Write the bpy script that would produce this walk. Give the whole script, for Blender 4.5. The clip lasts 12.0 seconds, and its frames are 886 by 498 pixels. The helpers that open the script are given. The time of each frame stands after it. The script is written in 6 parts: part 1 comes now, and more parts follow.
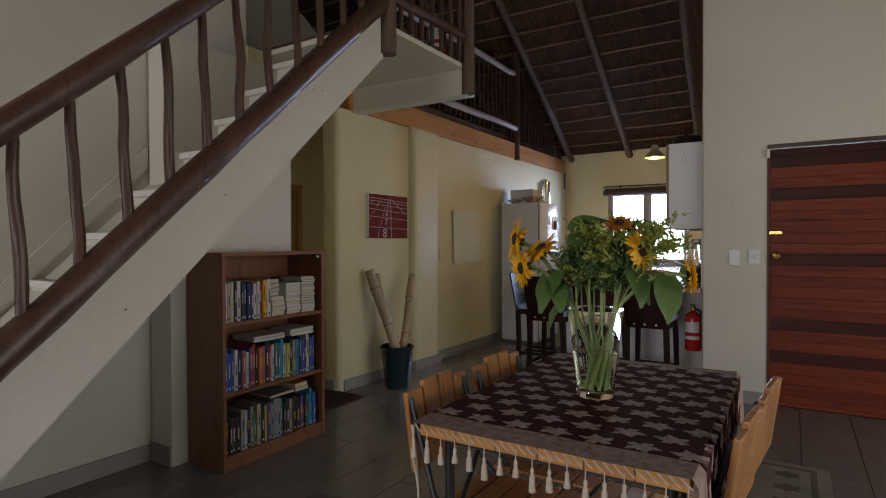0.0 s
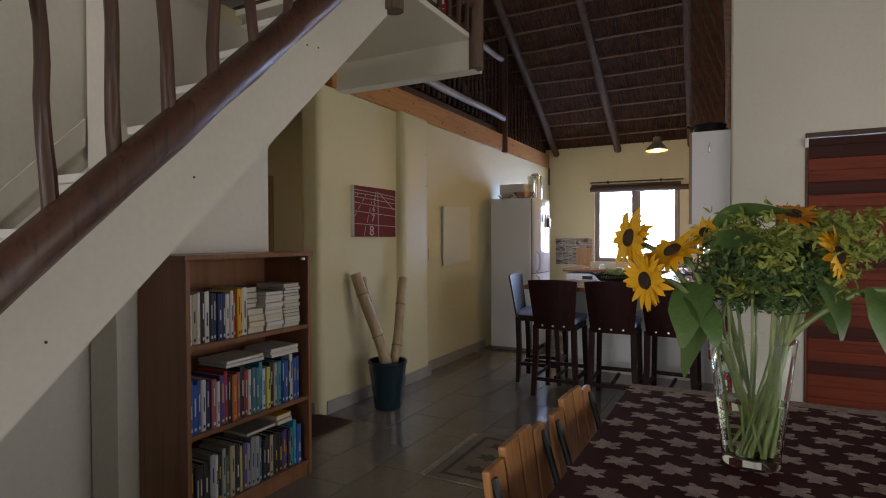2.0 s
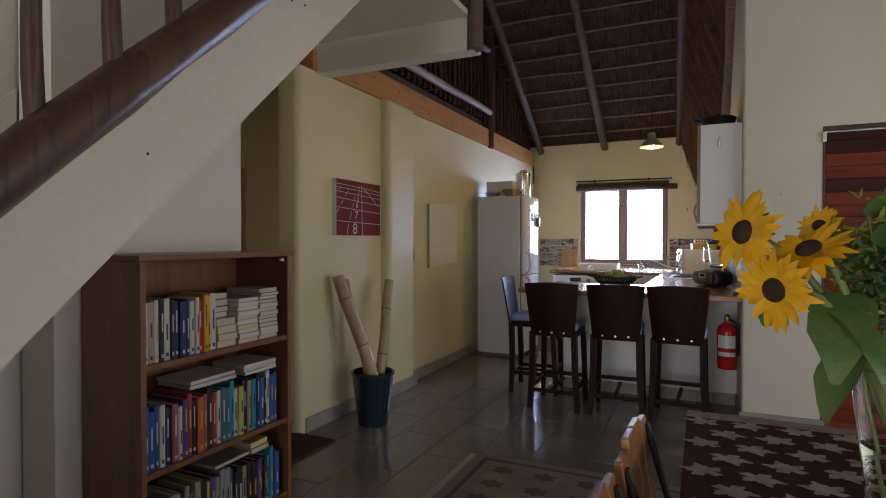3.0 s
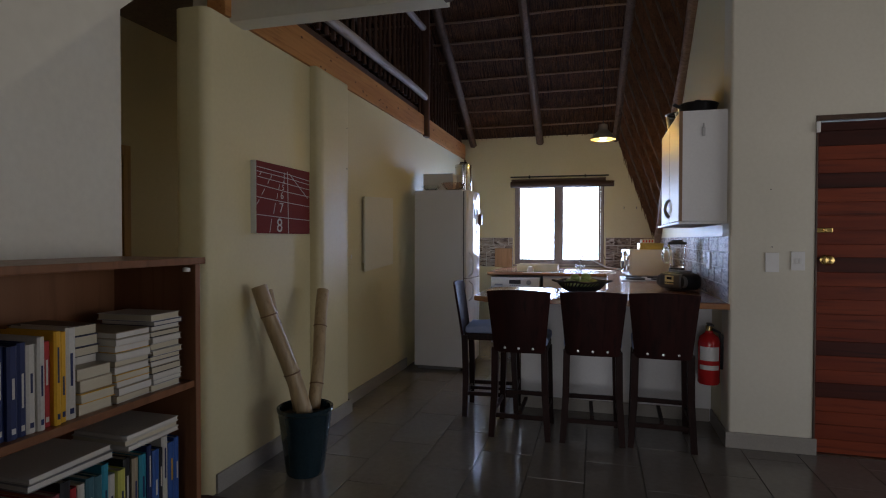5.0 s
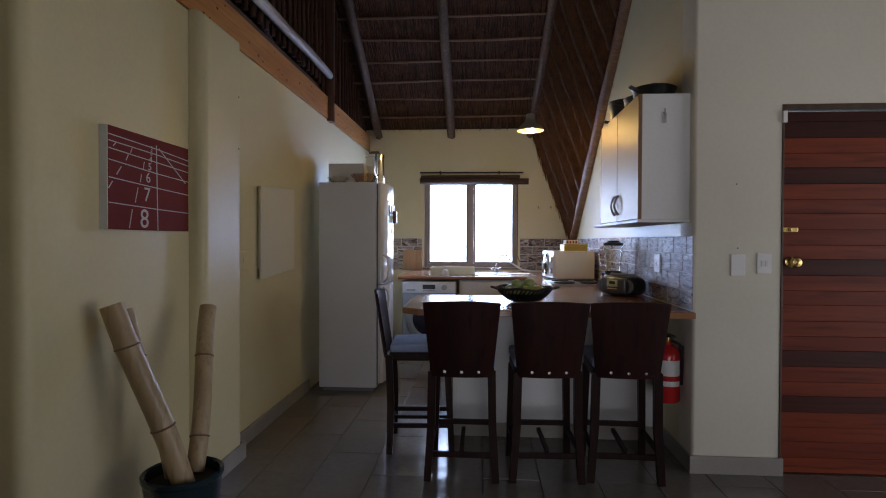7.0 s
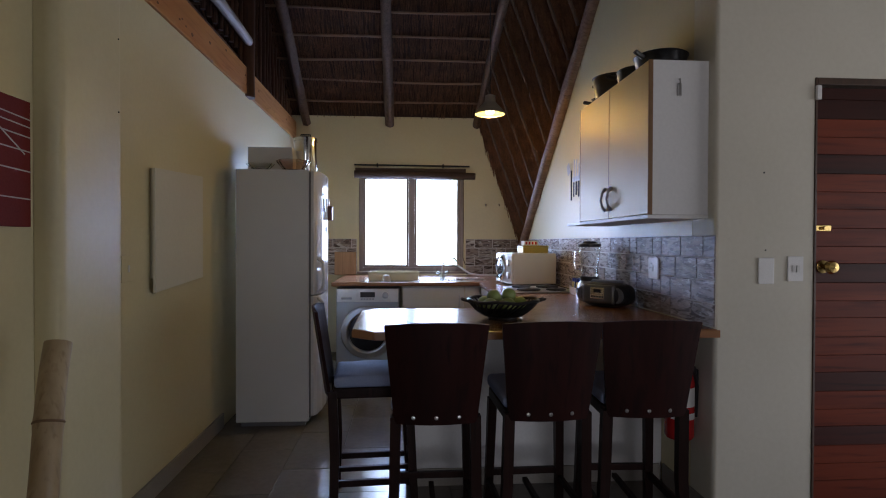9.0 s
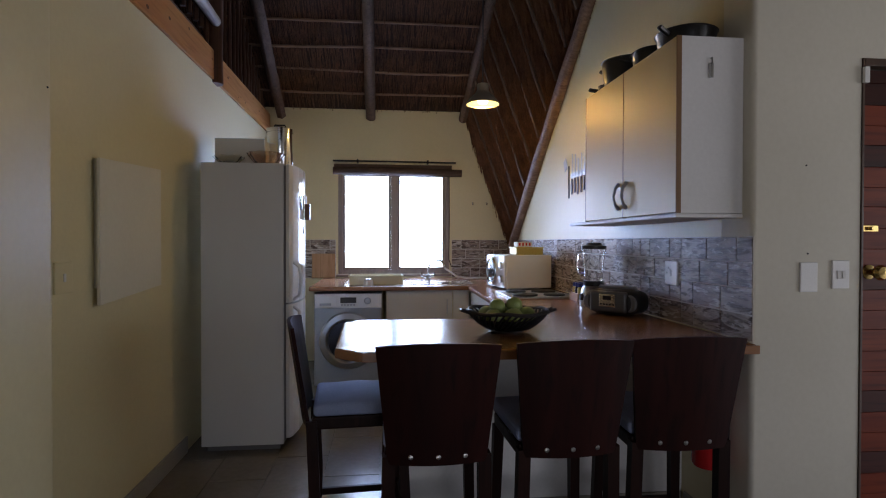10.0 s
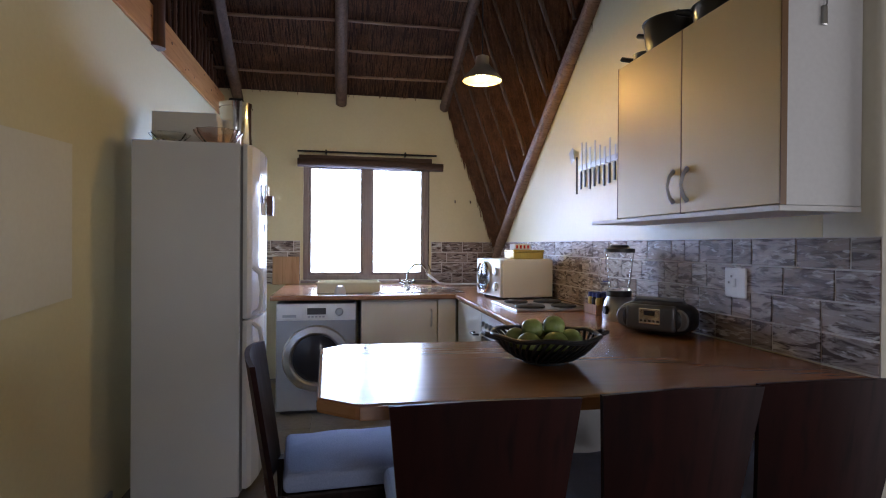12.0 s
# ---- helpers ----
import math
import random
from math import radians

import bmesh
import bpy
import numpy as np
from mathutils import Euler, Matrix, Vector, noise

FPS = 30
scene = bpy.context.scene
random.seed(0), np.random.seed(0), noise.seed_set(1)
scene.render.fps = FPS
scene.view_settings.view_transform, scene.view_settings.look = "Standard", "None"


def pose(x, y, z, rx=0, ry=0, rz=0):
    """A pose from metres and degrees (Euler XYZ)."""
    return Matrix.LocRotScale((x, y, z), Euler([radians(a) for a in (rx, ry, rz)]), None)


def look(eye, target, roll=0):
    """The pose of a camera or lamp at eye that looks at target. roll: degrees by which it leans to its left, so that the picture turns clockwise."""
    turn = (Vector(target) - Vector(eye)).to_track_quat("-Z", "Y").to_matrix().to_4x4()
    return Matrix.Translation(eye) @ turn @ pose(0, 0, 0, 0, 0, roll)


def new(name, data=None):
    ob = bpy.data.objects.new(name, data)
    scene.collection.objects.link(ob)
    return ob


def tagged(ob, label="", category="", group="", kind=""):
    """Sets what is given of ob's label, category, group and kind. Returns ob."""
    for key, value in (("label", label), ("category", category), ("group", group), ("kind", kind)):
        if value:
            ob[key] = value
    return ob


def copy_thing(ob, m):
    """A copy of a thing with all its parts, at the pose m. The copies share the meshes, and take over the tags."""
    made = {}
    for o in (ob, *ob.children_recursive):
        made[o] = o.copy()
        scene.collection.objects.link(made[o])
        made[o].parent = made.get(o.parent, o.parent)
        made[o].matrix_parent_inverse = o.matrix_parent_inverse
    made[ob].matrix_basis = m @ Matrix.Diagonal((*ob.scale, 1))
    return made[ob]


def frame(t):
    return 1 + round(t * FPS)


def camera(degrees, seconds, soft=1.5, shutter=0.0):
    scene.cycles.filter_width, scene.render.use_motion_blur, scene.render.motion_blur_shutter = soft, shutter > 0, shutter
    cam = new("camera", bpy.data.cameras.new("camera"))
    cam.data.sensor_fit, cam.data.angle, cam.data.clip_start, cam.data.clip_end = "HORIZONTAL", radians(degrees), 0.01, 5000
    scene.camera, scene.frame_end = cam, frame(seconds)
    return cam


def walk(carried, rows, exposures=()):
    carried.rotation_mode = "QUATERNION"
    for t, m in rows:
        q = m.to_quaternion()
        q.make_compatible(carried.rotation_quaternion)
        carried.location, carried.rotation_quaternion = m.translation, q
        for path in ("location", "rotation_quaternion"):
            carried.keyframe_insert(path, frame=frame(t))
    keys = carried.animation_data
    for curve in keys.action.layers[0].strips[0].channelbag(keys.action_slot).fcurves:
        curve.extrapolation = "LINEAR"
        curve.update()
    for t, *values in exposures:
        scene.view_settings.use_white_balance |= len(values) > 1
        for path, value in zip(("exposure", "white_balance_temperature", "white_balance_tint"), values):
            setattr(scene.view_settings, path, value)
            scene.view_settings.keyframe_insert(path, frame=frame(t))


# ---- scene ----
cam = camera(76.9, 12.0, 1.1)
PATH = [
    (0, (-0.749, 1.384, 1.306), (-1.811, 3.079, 1.28), -0.2),
    (0.5, (-0.889, 1.47, 1.313), (-1.931, 3.177, 1.284), -0.2),
    (1, (-1.042, 1.56, 1.299), (-2.056, 3.283, 1.268), -0.2),
    (1.5, (-1.199, 1.668, 1.301), (-2.176, 3.414, 1.271), -0.2),
    (2, (-1.339, 1.759, 1.311), (-2.274, 3.527, 1.279), -0.2),
    (2.5, (-1.479, 1.883, 1.305), (-2.374, 3.671, 1.275), -0.2),
    (3, (-1.641, 2.03, 1.299), (-2.485, 3.843, 1.27), -0.0),
    (5, (-2.192, 2.611, 1.309), (-2.724, 4.539, 1.274), 0.1),
    (5.5, (-2.303, 2.774, 1.307), (-2.752, 4.723, 1.273), 0.2),
    (6, (-2.405, 2.92, 1.297), (-2.751, 4.89, 1.264), 0.2),
    (6.5, (-2.486, 3.097, 1.299), (-2.724, 5.083, 1.268), 0.2),
    (7, (-2.569, 3.258, 1.299), (-2.709, 5.253, 1.27), 0.2),
    (9, (-2.801, 4.018, 1.296), (-2.664, 6.013, 1.272), 0.2),
    (9.5, (-2.83, 4.211, 1.304), (-2.65, 6.202, 1.277), 0.0),
    (10, (-2.859, 4.392, 1.309), (-2.641, 6.38, 1.284), 0.1),
    (10.5, (-2.899, 4.559, 1.299), (-2.646, 6.543, 1.273), 0.1),
    (11, (-2.926, 4.734, 1.295), (-2.636, 6.712, 1.279), 0.4),
    (11.5, (-2.937, 4.91, 1.297), (-2.614, 6.884, 1.282), 0.5),
    (12, (-2.976, 5.062, 1.298), (-2.616, 7.029, 1.285), 0.4),
]
walk(cam, [(t, look(eye, target, roll)) for t, eye, target, roll in PATH],
     [(0, 0.2, 6500, 16), (1, 0.4, 6500, 16), (3, 0.4, 6400, 16), (5, -0.22, 6200, 16), (6.5, 0.05, 6100, 17), (9, -0.1, 6000, 18), (11, 0.2, 6000, 18), (12, 0.4, 6000, 18)])

# ---- world, sun, large lights, exposure ----
world = bpy.data.worlds.new("world")
scene.world = world
world.use_nodes = True
wn = world.node_tree
sky = wn.nodes.new("ShaderNodeTexSky")
sky.sky_type = "NISHITA"
sky.sun_disc = False
sky.sun_elevation, sky.sun_rotation = radians(48), radians(40)
wn.links.new(sky.outputs[0], wn.nodes["Background"].inputs[0])
wn.nodes["Background"].inputs[1].default_value = 0.12

sun_data = bpy.data.lights.new("sun", "SUN")
sun_data.energy, sun_data.angle, sun_data.color = 3.0, radians(0.5), (1.0, 0.95, 0.86)
sun = new("sun", sun_data)
sun.matrix_world = look((6, 16, 14), (-2, 13.5, 0))


def area(name, eye, target, w, h, watts, colour):
    d = bpy.data.lights.new(name, "AREA")
    d.shape, d.size, d.size_y, d.energy, d.color = "RECTANGLE", w, h, watts, colour
    ob = new(name, d)
    ob.matrix_world = look(eye, target)
    return ob


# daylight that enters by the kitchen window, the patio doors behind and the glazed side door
area("kitchen_window_daylight", (-2.71, 10.88, 1.52), (-4.5, 7.2, 1.0), 1.0, 1.05, 43, (0.46, 0.62, 1.0))
area("patio_door_daylight", (-2.2, -2.98, 1.2), (-2.2, 2.0, 0.3), 2.7, 2.1, 90, (1.0, 0.96, 0.93))
area("living_door_daylight", (2.75, 3.3, 1.05), (-2.0, 3.3, 0.3), 4.4, 1.9, 54, (1.0, 0.97, 0.94))
# fill lamp added to brighten the dark passage; no window is known there
area("passage_fill_lamp", (-4.66, 7.86, 1.5), (-4.66, 5.5, 1.2), 0.6, 0.9, 3, (1.0, 0.9, 0.75))

bulb_data = bpy.data.lights.new("pendant_bulb", "POINT")
bulb_data.energy, bulb_data.color, bulb_data.shadow_soft_size = 11, (1.0, 0.60, 0.13), 0.035


# ---- materials ----
def nodes_of(name):
    m = bpy.data.materials.new(name)
    m.use_nodes = True
    nt = m.node_tree
    return m, nt, nt.nodes["Principled BSDF"]


def node(nt, kind, **values):
    n = nt.nodes.new(kind)
    for k, v in values.items():
        n.inputs[k].default_value = v
    return n


def mixc(nt, fac, a, b):
    n = nt.nodes.new("ShaderNodeMix")
    n.data_type = "RGBA"
    for sock, v in ((n.inputs[0], fac), (n.inputs[6], a), (n.inputs[7], b)):
        if isinstance(v, (int, float)):
            sock.default_value = v
        elif isinstance(v, tuple):
            sock.default_value = (*v, 1)
        else:
            nt.links.new(v, sock)
    return n.outputs[2]


def ramp(nt, src, lo, hi):
    n = nt.nodes.new("ShaderNodeMapRange")
    n.inputs[1].default_value, n.inputs[2].default_value = lo, hi
    nt.links.new(src, n.inputs[0])
    return n.outputs[0]


def coords(nt, scale=(1, 1, 1), shift=False):
    tc = nt.nodes.new("ShaderNodeTexCoord")
    mp = nt.nodes.new("ShaderNodeMapping")
    mp.inputs["Scale"].default_value = scale
    nt.links.new(tc.outputs["Object"], mp.inputs[0])
    if shift:
        oi = nt.nodes.new("ShaderNodeObjectInfo")
        mul = nt.nodes.new("ShaderNodeVectorMath")
        mul.operation = "SCALE"
        mul.inputs[0].default_value = (37.0, 53.0, 71.0)
        nt.links.new(oi.outputs["Random"], mul.inputs["Scale"])
        nt.links.new(mul.outputs[0], mp.inputs["Location"])
    return mp.outputs[0]


def noise_tex(nt, vec, scale, detail=4, distort=0.0):
    n = node(nt, "ShaderNodeTexNoise", Scale=scale, Detail=detail, Distortion=distort)
    nt.links.new(vec, n.inputs["Vector"])
    return n.outputs["Fac"]


def bump(nt, bsdf, height, strength, distance=0.01):
    b = node(nt, "ShaderNodeBump", Strength=strength, Distance=distance)
    nt.links.new(height, b.inputs["Height"])
    nt.links.new(b.outputs[0], bsdf.inputs["Normal"])


def surface(name, a, b, rough=0.5, metal=0.0, big=2.0, fine=60.0, bumps=0.15, stretch=(1, 1, 1), rvar=0.1, shift=False, dist=0.004, spec=0.5):
    """Two colours blended by stains and grain, with varying gloss and a fine relief."""
    m, nt, p = nodes_of(name)
    v = coords(nt, stretch, shift)
    n1, n2 = noise_tex(nt, v, big, 5, 0.4), noise_tex(nt, v, fine, 3)
    add = nt.nodes.new("ShaderNodeMath")
    add.operation = "ADD"
    nt.links.new(ramp(nt, n1, 0.3, 0.7), add.inputs[0])
    nt.links.new(ramp(nt, n2, 0.2, 0.8), add.inputs[1])
    f = ramp(nt, add.outputs[0], 0.3, 1.7)
    nt.links.new(mixc(nt, f, a, b), p.inputs["Base Color"])
    r = nt.nodes.new("ShaderNodeMapRange")
    r.inputs[3].default_value, r.inputs[4].default_value = max(0.02, rough - rvar), min(1, rough + rvar)
    nt.links.new(n1, r.inputs[0])
    nt.links.new(r.outputs[0], p.inputs["Roughness"])
    p.inputs["Metallic"].default_value = metal
    p.inputs["Specular IOR Level"].default_value = spec
    if bumps:
        bump(nt, p, n2, bumps, dist)
    return m


def wood(name, a, b, c, rough=0.4, axis=0, scale=9.0, bumps=0.12, shift=True, spec=0.5):
    """Grain along one axis with darker streaks."""
    m, nt, p = nodes_of(name)
    st = [scale, scale, scale]
    st[axis] = scale * 0.06
    v = coords(nt, tuple(st), shift)
    n1 = noise_tex(nt, v, 1.0, 6, 1.2)
    n2 = noise_tex(nt, v, 6.0, 4, 0.3)
    col = mixc(nt, ramp(nt, n1, 0.35, 0.65), a, b)
    col = mixc(nt, ramp(nt, n2, 0.52, 0.75), col, c)
    nt.links.new(col, p.inputs["Base Color"])
    r = nt.nodes.new("ShaderNodeMapRange")
    r.inputs[3].default_value, r.inputs[4].default_value = rough - 0.08, rough + 0.12
    nt.links.new(n2, r.inputs[0])
    nt.links.new(r.outputs[0], p.inputs["Roughness"])
    p.inputs["Specular IOR Level"].default_value = spec
    bump(nt, p, n2, bumps, 0.003)
    return m


def plain(name, colour, rough=0.4, metal=0.0, grain=0.06):
    c2 = tuple(min(1, v * (1 + grain) + grain * 0.02) for v in colour)
    c1 = tuple(v * (1 - grain) for v in colour)
    return surface(name, c1, c2, rough, metal, 2.5, 140.0, 0.03, rvar=0.02)


def glass(name, tint=(1, 1, 1), rough=0.0, ior=1.45):
    m, nt, p = nodes_of(name)
    p.inputs["Base Color"].default_value = (*tint, 1)
    p.inputs["Transmission Weight"].default_value = 1
    p.inputs["Roughness"].default_value, p.inputs["IOR"].default_value = rough, ior
    return m


def glow(name, colour, strength):
    m, nt, p = nodes_of(name)
    p.inputs["Emission Color"].default_value = (*colour, 1)
    p.inputs["Emission Strength"].default_value = strength
    return m


M = {}
M["wall"] = surface("cream_plaster", (0.67, 0.64, 0.53), (0.73, 0.70, 0.595), 0.62, 0, 1.4, 45, 0.10, rvar=0.08)
M["wall_y"] = surface("yellow_plaster", (0.66, 0.585, 0.35), (0.71, 0.635, 0.395), 0.42, 0, 1.4, 45, 0.08, rvar=0.08)
M["stair"] = surface("off_white_plaster", (0.62, 0.59, 0.51), (0.69, 0.66, 0.57), 0.62, 0, 1.2, 40, 0.12)
M["skirt"] = surface("grey_skirting_paint", (0.27, 0.25, 0.22), (0.34, 0.315, 0.28), 0.45, 0, 4, 90, 0.05)
M["floor_base"] = surface("floor_screed", (0.10, 0.095, 0.085), (0.14, 0.13, 0.115), 0.75)
M["floor_tile"] = surface("grey_brown_floor_tile", (0.15, 0.135, 0.12), (0.20, 0.182, 0.165), 0.16, 0, 1.6, 30, 0.015, rvar=0.03, shift=True)
M["ceil"] = surface("white_ceiling_board", (0.62, 0.6, 0.54), (0.68, 0.66, 0.6), 0.7)
M["thatch_bed"] = surface("thatch_underlay", (0.028, 0.013, 0.008), (0.075, 0.036, 0.02), 0.95, 0, 5, 120, 0.7, stretch=(3, 0.25, 0.25), dist=0.02)
M["pole"] = wood("weathered_gum_pole", (0.10, 0.062, 0.04), (0.145, 0.094, 0.064), (0.06, 0.036, 0.024), 0.65, 2, 14, 0.3, False)
M["pole_x"] = wood("weathered_batten_pole", (0.20, 0.12, 0.075), (0.29, 0.185, 0.12), (0.11, 0.06, 0.036), 0.65, 0, 16, 0.3, False)
M["pole_dark"] = wood("dark_varnished_pole", (0.062, 0.030, 0.020), (0.105, 0.052, 0.034), (0.035, 0.018, 0.012), 0.38, 2, 10, 0.2)
M["pale_log"] = wood("pale_peeled_log", (0.30, 0.25, 0.21), (0.42, 0.36, 0.31), (0.16, 0.12, 0.10), 0.55, 1, 10, 0.25)
M["beam"] = wood("varnished_pine_beam", (0.45, 0.20, 0.062), (0.56, 0.28, 0.095), (0.33, 0.13, 0.04), 0.36, 1, 9, 0.08)
M["knot"] = plain("pine_knot", (0.10, 0.04, 0.015), 0.5)
M["door"] = wood("red_hardwood_door", (0.15, 0.026, 0.011), (0.23, 0.045, 0.017), (0.07, 0.015, 0.009), 0.42, 0, 7, 0.05, True, 0.22)
M["door_dark"] = wood("dark_hardwood_board", (0.035, 0.009, 0.006), (0.07, 0.015, 0.009), (0.02, 0.006, 0.005), 0.42, 0, 7, 0.05, True, 0.22)
M["frame_dark"] = wood("dark_door_frame", (0.06, 0.032, 0.02), (0.09, 0.05, 0.03), (0.04, 0.02, 0.014), 0.4, 2, 9, 0.1)
M["hall_frame"] = wood("varnished_hall_frame", (0.42, 0.25, 0.08), (0.5, 0.31, 0.11), (0.3, 0.17, 0.05), 0.4, 2, 9, 0.05)
M["brass"] = plain("worn_brass", (0.62, 0.44, 0.16), 0.25, 1.0)
M["chrome"] = plain("chrome", (0.72, 0.73, 0.75), 0.12, 1.0)
M["steel"] = plain("brushed_steel", (0.52, 0.52, 0.52), 0.3, 1.0)
M["white"] = plain("white_plastic", (0.78, 0.78, 0.77), 0.35)
M["black"] = plain("black_plastic", (0.018, 0.018, 0.02), 0.35)
M["iron"] = plain("black_iron", (0.02, 0.02, 0.022), 0.45, 0.3)
M["alu"] = wood("bronze_window_frame", (0.24, 0.19, 0.16), (0.30, 0.24, 0.205), (0.18, 0.14, 0.115), 0.4, 2, 9, 0.05)
M["pane"] = glass("window_glass", (1, 1, 1), 0.0, 1.1)


# ---- building blocks ----
def mesh_object(name, bm, material, smooth=False):
    bm.normal_update()
    me = bpy.data.meshes.new(name)
    bm.to_mesh(me)
    bm.free()
    for mt in (material if isinstance(material, list) else [material]):
        me.materials.append(mt)
    if smooth:
        me.polygons.foreach_set("use_smooth", [True] * len(me.polygons))
        me.set_sharp_from_angle(angle=radians(40))
    return new(name, me)


def part(name, bm, material, parent, label="", smooth=False):
    ob = mesh_object(name, bm, material, smooth)
    ob.parent = parent
    return tagged(ob, label)


def thing(name, at=(0, 0, 0), turn=0.0, label="", category="", group=""):
    ob = new(name)
    ob.empty_display_size = 0.1
    ob.matrix_basis = pose(*at, 0, 0, turn)
    return tagged(ob, label, category, group)


def structure(name, bm, material, label="", smooth=False):
    return tagged(mesh_object(name, bm, material, smooth), label, "", "", "structure")


def box(bm, x0, x1, y0, y1, z0, z1, bevel=0.0, seg=2, turn=None):
    r = bmesh.ops.create_cube(bm, size=1)
    vs = r["verts"]
    for v in vs:
        v.co = Vector((x0 + (x1 - x0) * (v.co.x + 0.5), y0 + (y1 - y0) * (v.co.y + 0.5), z0 + (z1 - z0) * (v.co.z + 0.5)))
    if turn is not None:
        bmesh.ops.transform(bm, matrix=turn, verts=vs)
    if bevel:
        es = {e for v in vs for e in v.link_edges}
        bmesh.ops.bevel(bm, geom=list(es), offset=bevel, segments=seg, affect="EDGES", profile=0.6)
    return bm


def boxed(*a, **k):
    return box(bmesh.new(), *a, **k)


def tube(points, radii, sides=10, bm=None, wobble=0.0, seed=0, caps=True):
    """A round body along a line of points."""
    bm = bm or bmesh.new()
    pts = [Vector(p) for p in points]
    if isinstance(radii, (int, float)):
        radii = [radii] * len(pts)
    rings = []
    for i, p in enumerate(pts):
        d = (pts[min(i + 1, len(pts) - 1)] - pts[max(i - 1, 0)]).normalized()
        a = d.orthogonal().normalized() if i == 0 else (rings_a - d * rings_a.dot(d)).normalized()
        rings_a = a
        b = d.cross(a)
        ring = []
        for k in range(sides):
            t = 2 * math.pi * k / sides
            r = radii[i]
            if wobble:
                r *= 1 + wobble * noise.noise(Vector((p.x * 6 + k, p.y * 6 + seed, p.z * 6)))
            ring.append(bm.verts.new(p + (a * math.cos(t) + b * math.sin(t)) * r))
        rings.append(ring)
    for r0, r1 in zip(rings, rings[1:]):
        for k in range(sides):
            bm.faces.new((r0[k], r0[(k + 1) % sides], r1[(k + 1) % sides], r1[k]))
    if caps:
        bm.faces.new(list(reversed(rings[0])))
        bm.faces.new(rings[-1])
    return bm


def crooked(a, b, r0, r1=None, bend=0.02, seed=0, steps=9, sides=10, wobble=0.25, bm=None):
    """A natural pole from a to b that wanders a little."""
    a, b = Vector(a), Vector(b)
    r1 = r1 or r0
    pts, rad = [], []
    for i in range(steps):
        t = i / (steps - 1)
        p = a.lerp(b, t)
        off = Vector((noise.noise(Vector((seed * 7.1, t * 3, 0.3))), noise.noise(Vector((seed * 3.3, t * 3, 5.3))), noise.noise(Vector((seed * 5.7, t * 3, 9.1)))))
        pts.append(p + off * bend * 2 * math.sin(math.pi * t) ** 0.5)
        rad.append(r0 + (r1 - r0) * t)
    return tube(pts, rad, sides, bm, wobble, seed)


def lathe(profile, sides=24, bm=None, at=(0, 0, 0), cap=False):
    """A turned body from (radius, height) pairs."""
    bm = bm or bmesh.new()
    rings = []
    for r, z in profile:
        rings.append([bm.verts.new((at[0] + max(r, 0.0004) * math.cos(2 * math.pi * k / sides), at[1] + max(r, 0.0004) * math.sin(2 * math.pi * k / sides), at[2] + z)) for k in range(sides)])
    for r0, r1 in zip(rings, rings[1:]):
        for k in range(sides):
            bm.faces.new((r0[k], r0[(k + 1) % sides], r1[(k + 1) % sides], r1[k]))
    if cap:
        bm.faces.new(list(reversed(rings[0])))
        bm.faces.new(rings[-1])
    return bm


def prism(points, depth, axis="x", at=0.0, bevel=0.0, bm=None):
    """A flat outline of (u, v) pushed along an axis by depth."""
    bm = bm or bmesh.new()

    def place(u, v, w):
        return {"x": (w, u, v), "y": (u, w, v), "z": (u, v, w)}[axis]
    lo = [bm.verts.new(place(u, v, at)) for u, v in points]
    hi = [bm.verts.new(place(u, v, at + depth)) for u, v in points]
    n = len(points)
    fs = [bm.faces.new(lo), bm.faces.new(hi)] + [bm.faces.new((lo[i], lo[(i + 1) % n], hi[(i + 1) % n], hi[i])) for i in range(n)]
    bmesh.ops.recalc_face_normals(bm, faces=fs)
    if bevel:
        es = {e for f in fs for e in f.edges}
        bmesh.ops.bevel(bm, geom=list(es), offset=bevel, segments=2, affect="EDGES", profile=0.6)
    return bm


def place_in(root, bm, m):
    bmesh.ops.transform(bm, matrix=m, verts=bm.verts)
    return bm


def text_mesh(name, body, size, material, parent, m, label="", extrude=0.0005):
    cu = bpy.data.curves.new(name, "FONT")
    cu.body, cu.size, cu.extrude, cu.align_x, cu.align_y = body, size, extrude, "CENTER", "CENTER"
    tmp = bpy.data.objects.new(name, cu)
    scene.collection.objects.link(tmp)
    me = bpy.data.meshes.new_from_object(tmp.evaluated_get(bpy.context.evaluated_depsgraph_get()))
    bpy.data.objects.remove(tmp)
    me.name = name
    me.transform(m)
    me.materials.clear()
    me.materials.append(material)
    ob = new(name, me)
    ob.parent = parent
    return tagged(ob, label)


# ---- the plan ----
XL, XR, YB, YD = -4.07, -1.39, 10.65, 6.47      # kitchen's long wall, tiled wall, window wall, the front door's wall
PIER = 3.28                                      # near end of the pier beside the bookcase
XS = -3.80                                       # wall behind the bookcase
TOP = 2.76                                       # window wall's top under the thatch
SLOPE = 0.6


def roof_z(y):
    return TOP + SLOPE * (YB - y)


def wing_z(x, y):
    return TOP - 2.788 * (x + 1.95) + 0.754 * (YB - y)


RIDGE_Y = 3.2
HIP = (0.754 - SLOPE) / 2.788

# floor under the tiles
structure("floor", boxed(-7.2, 3.2, -3.2, YB + 0.25, -0.12, -0.004), M["floor_base"], "grey brown glazed tile floor")

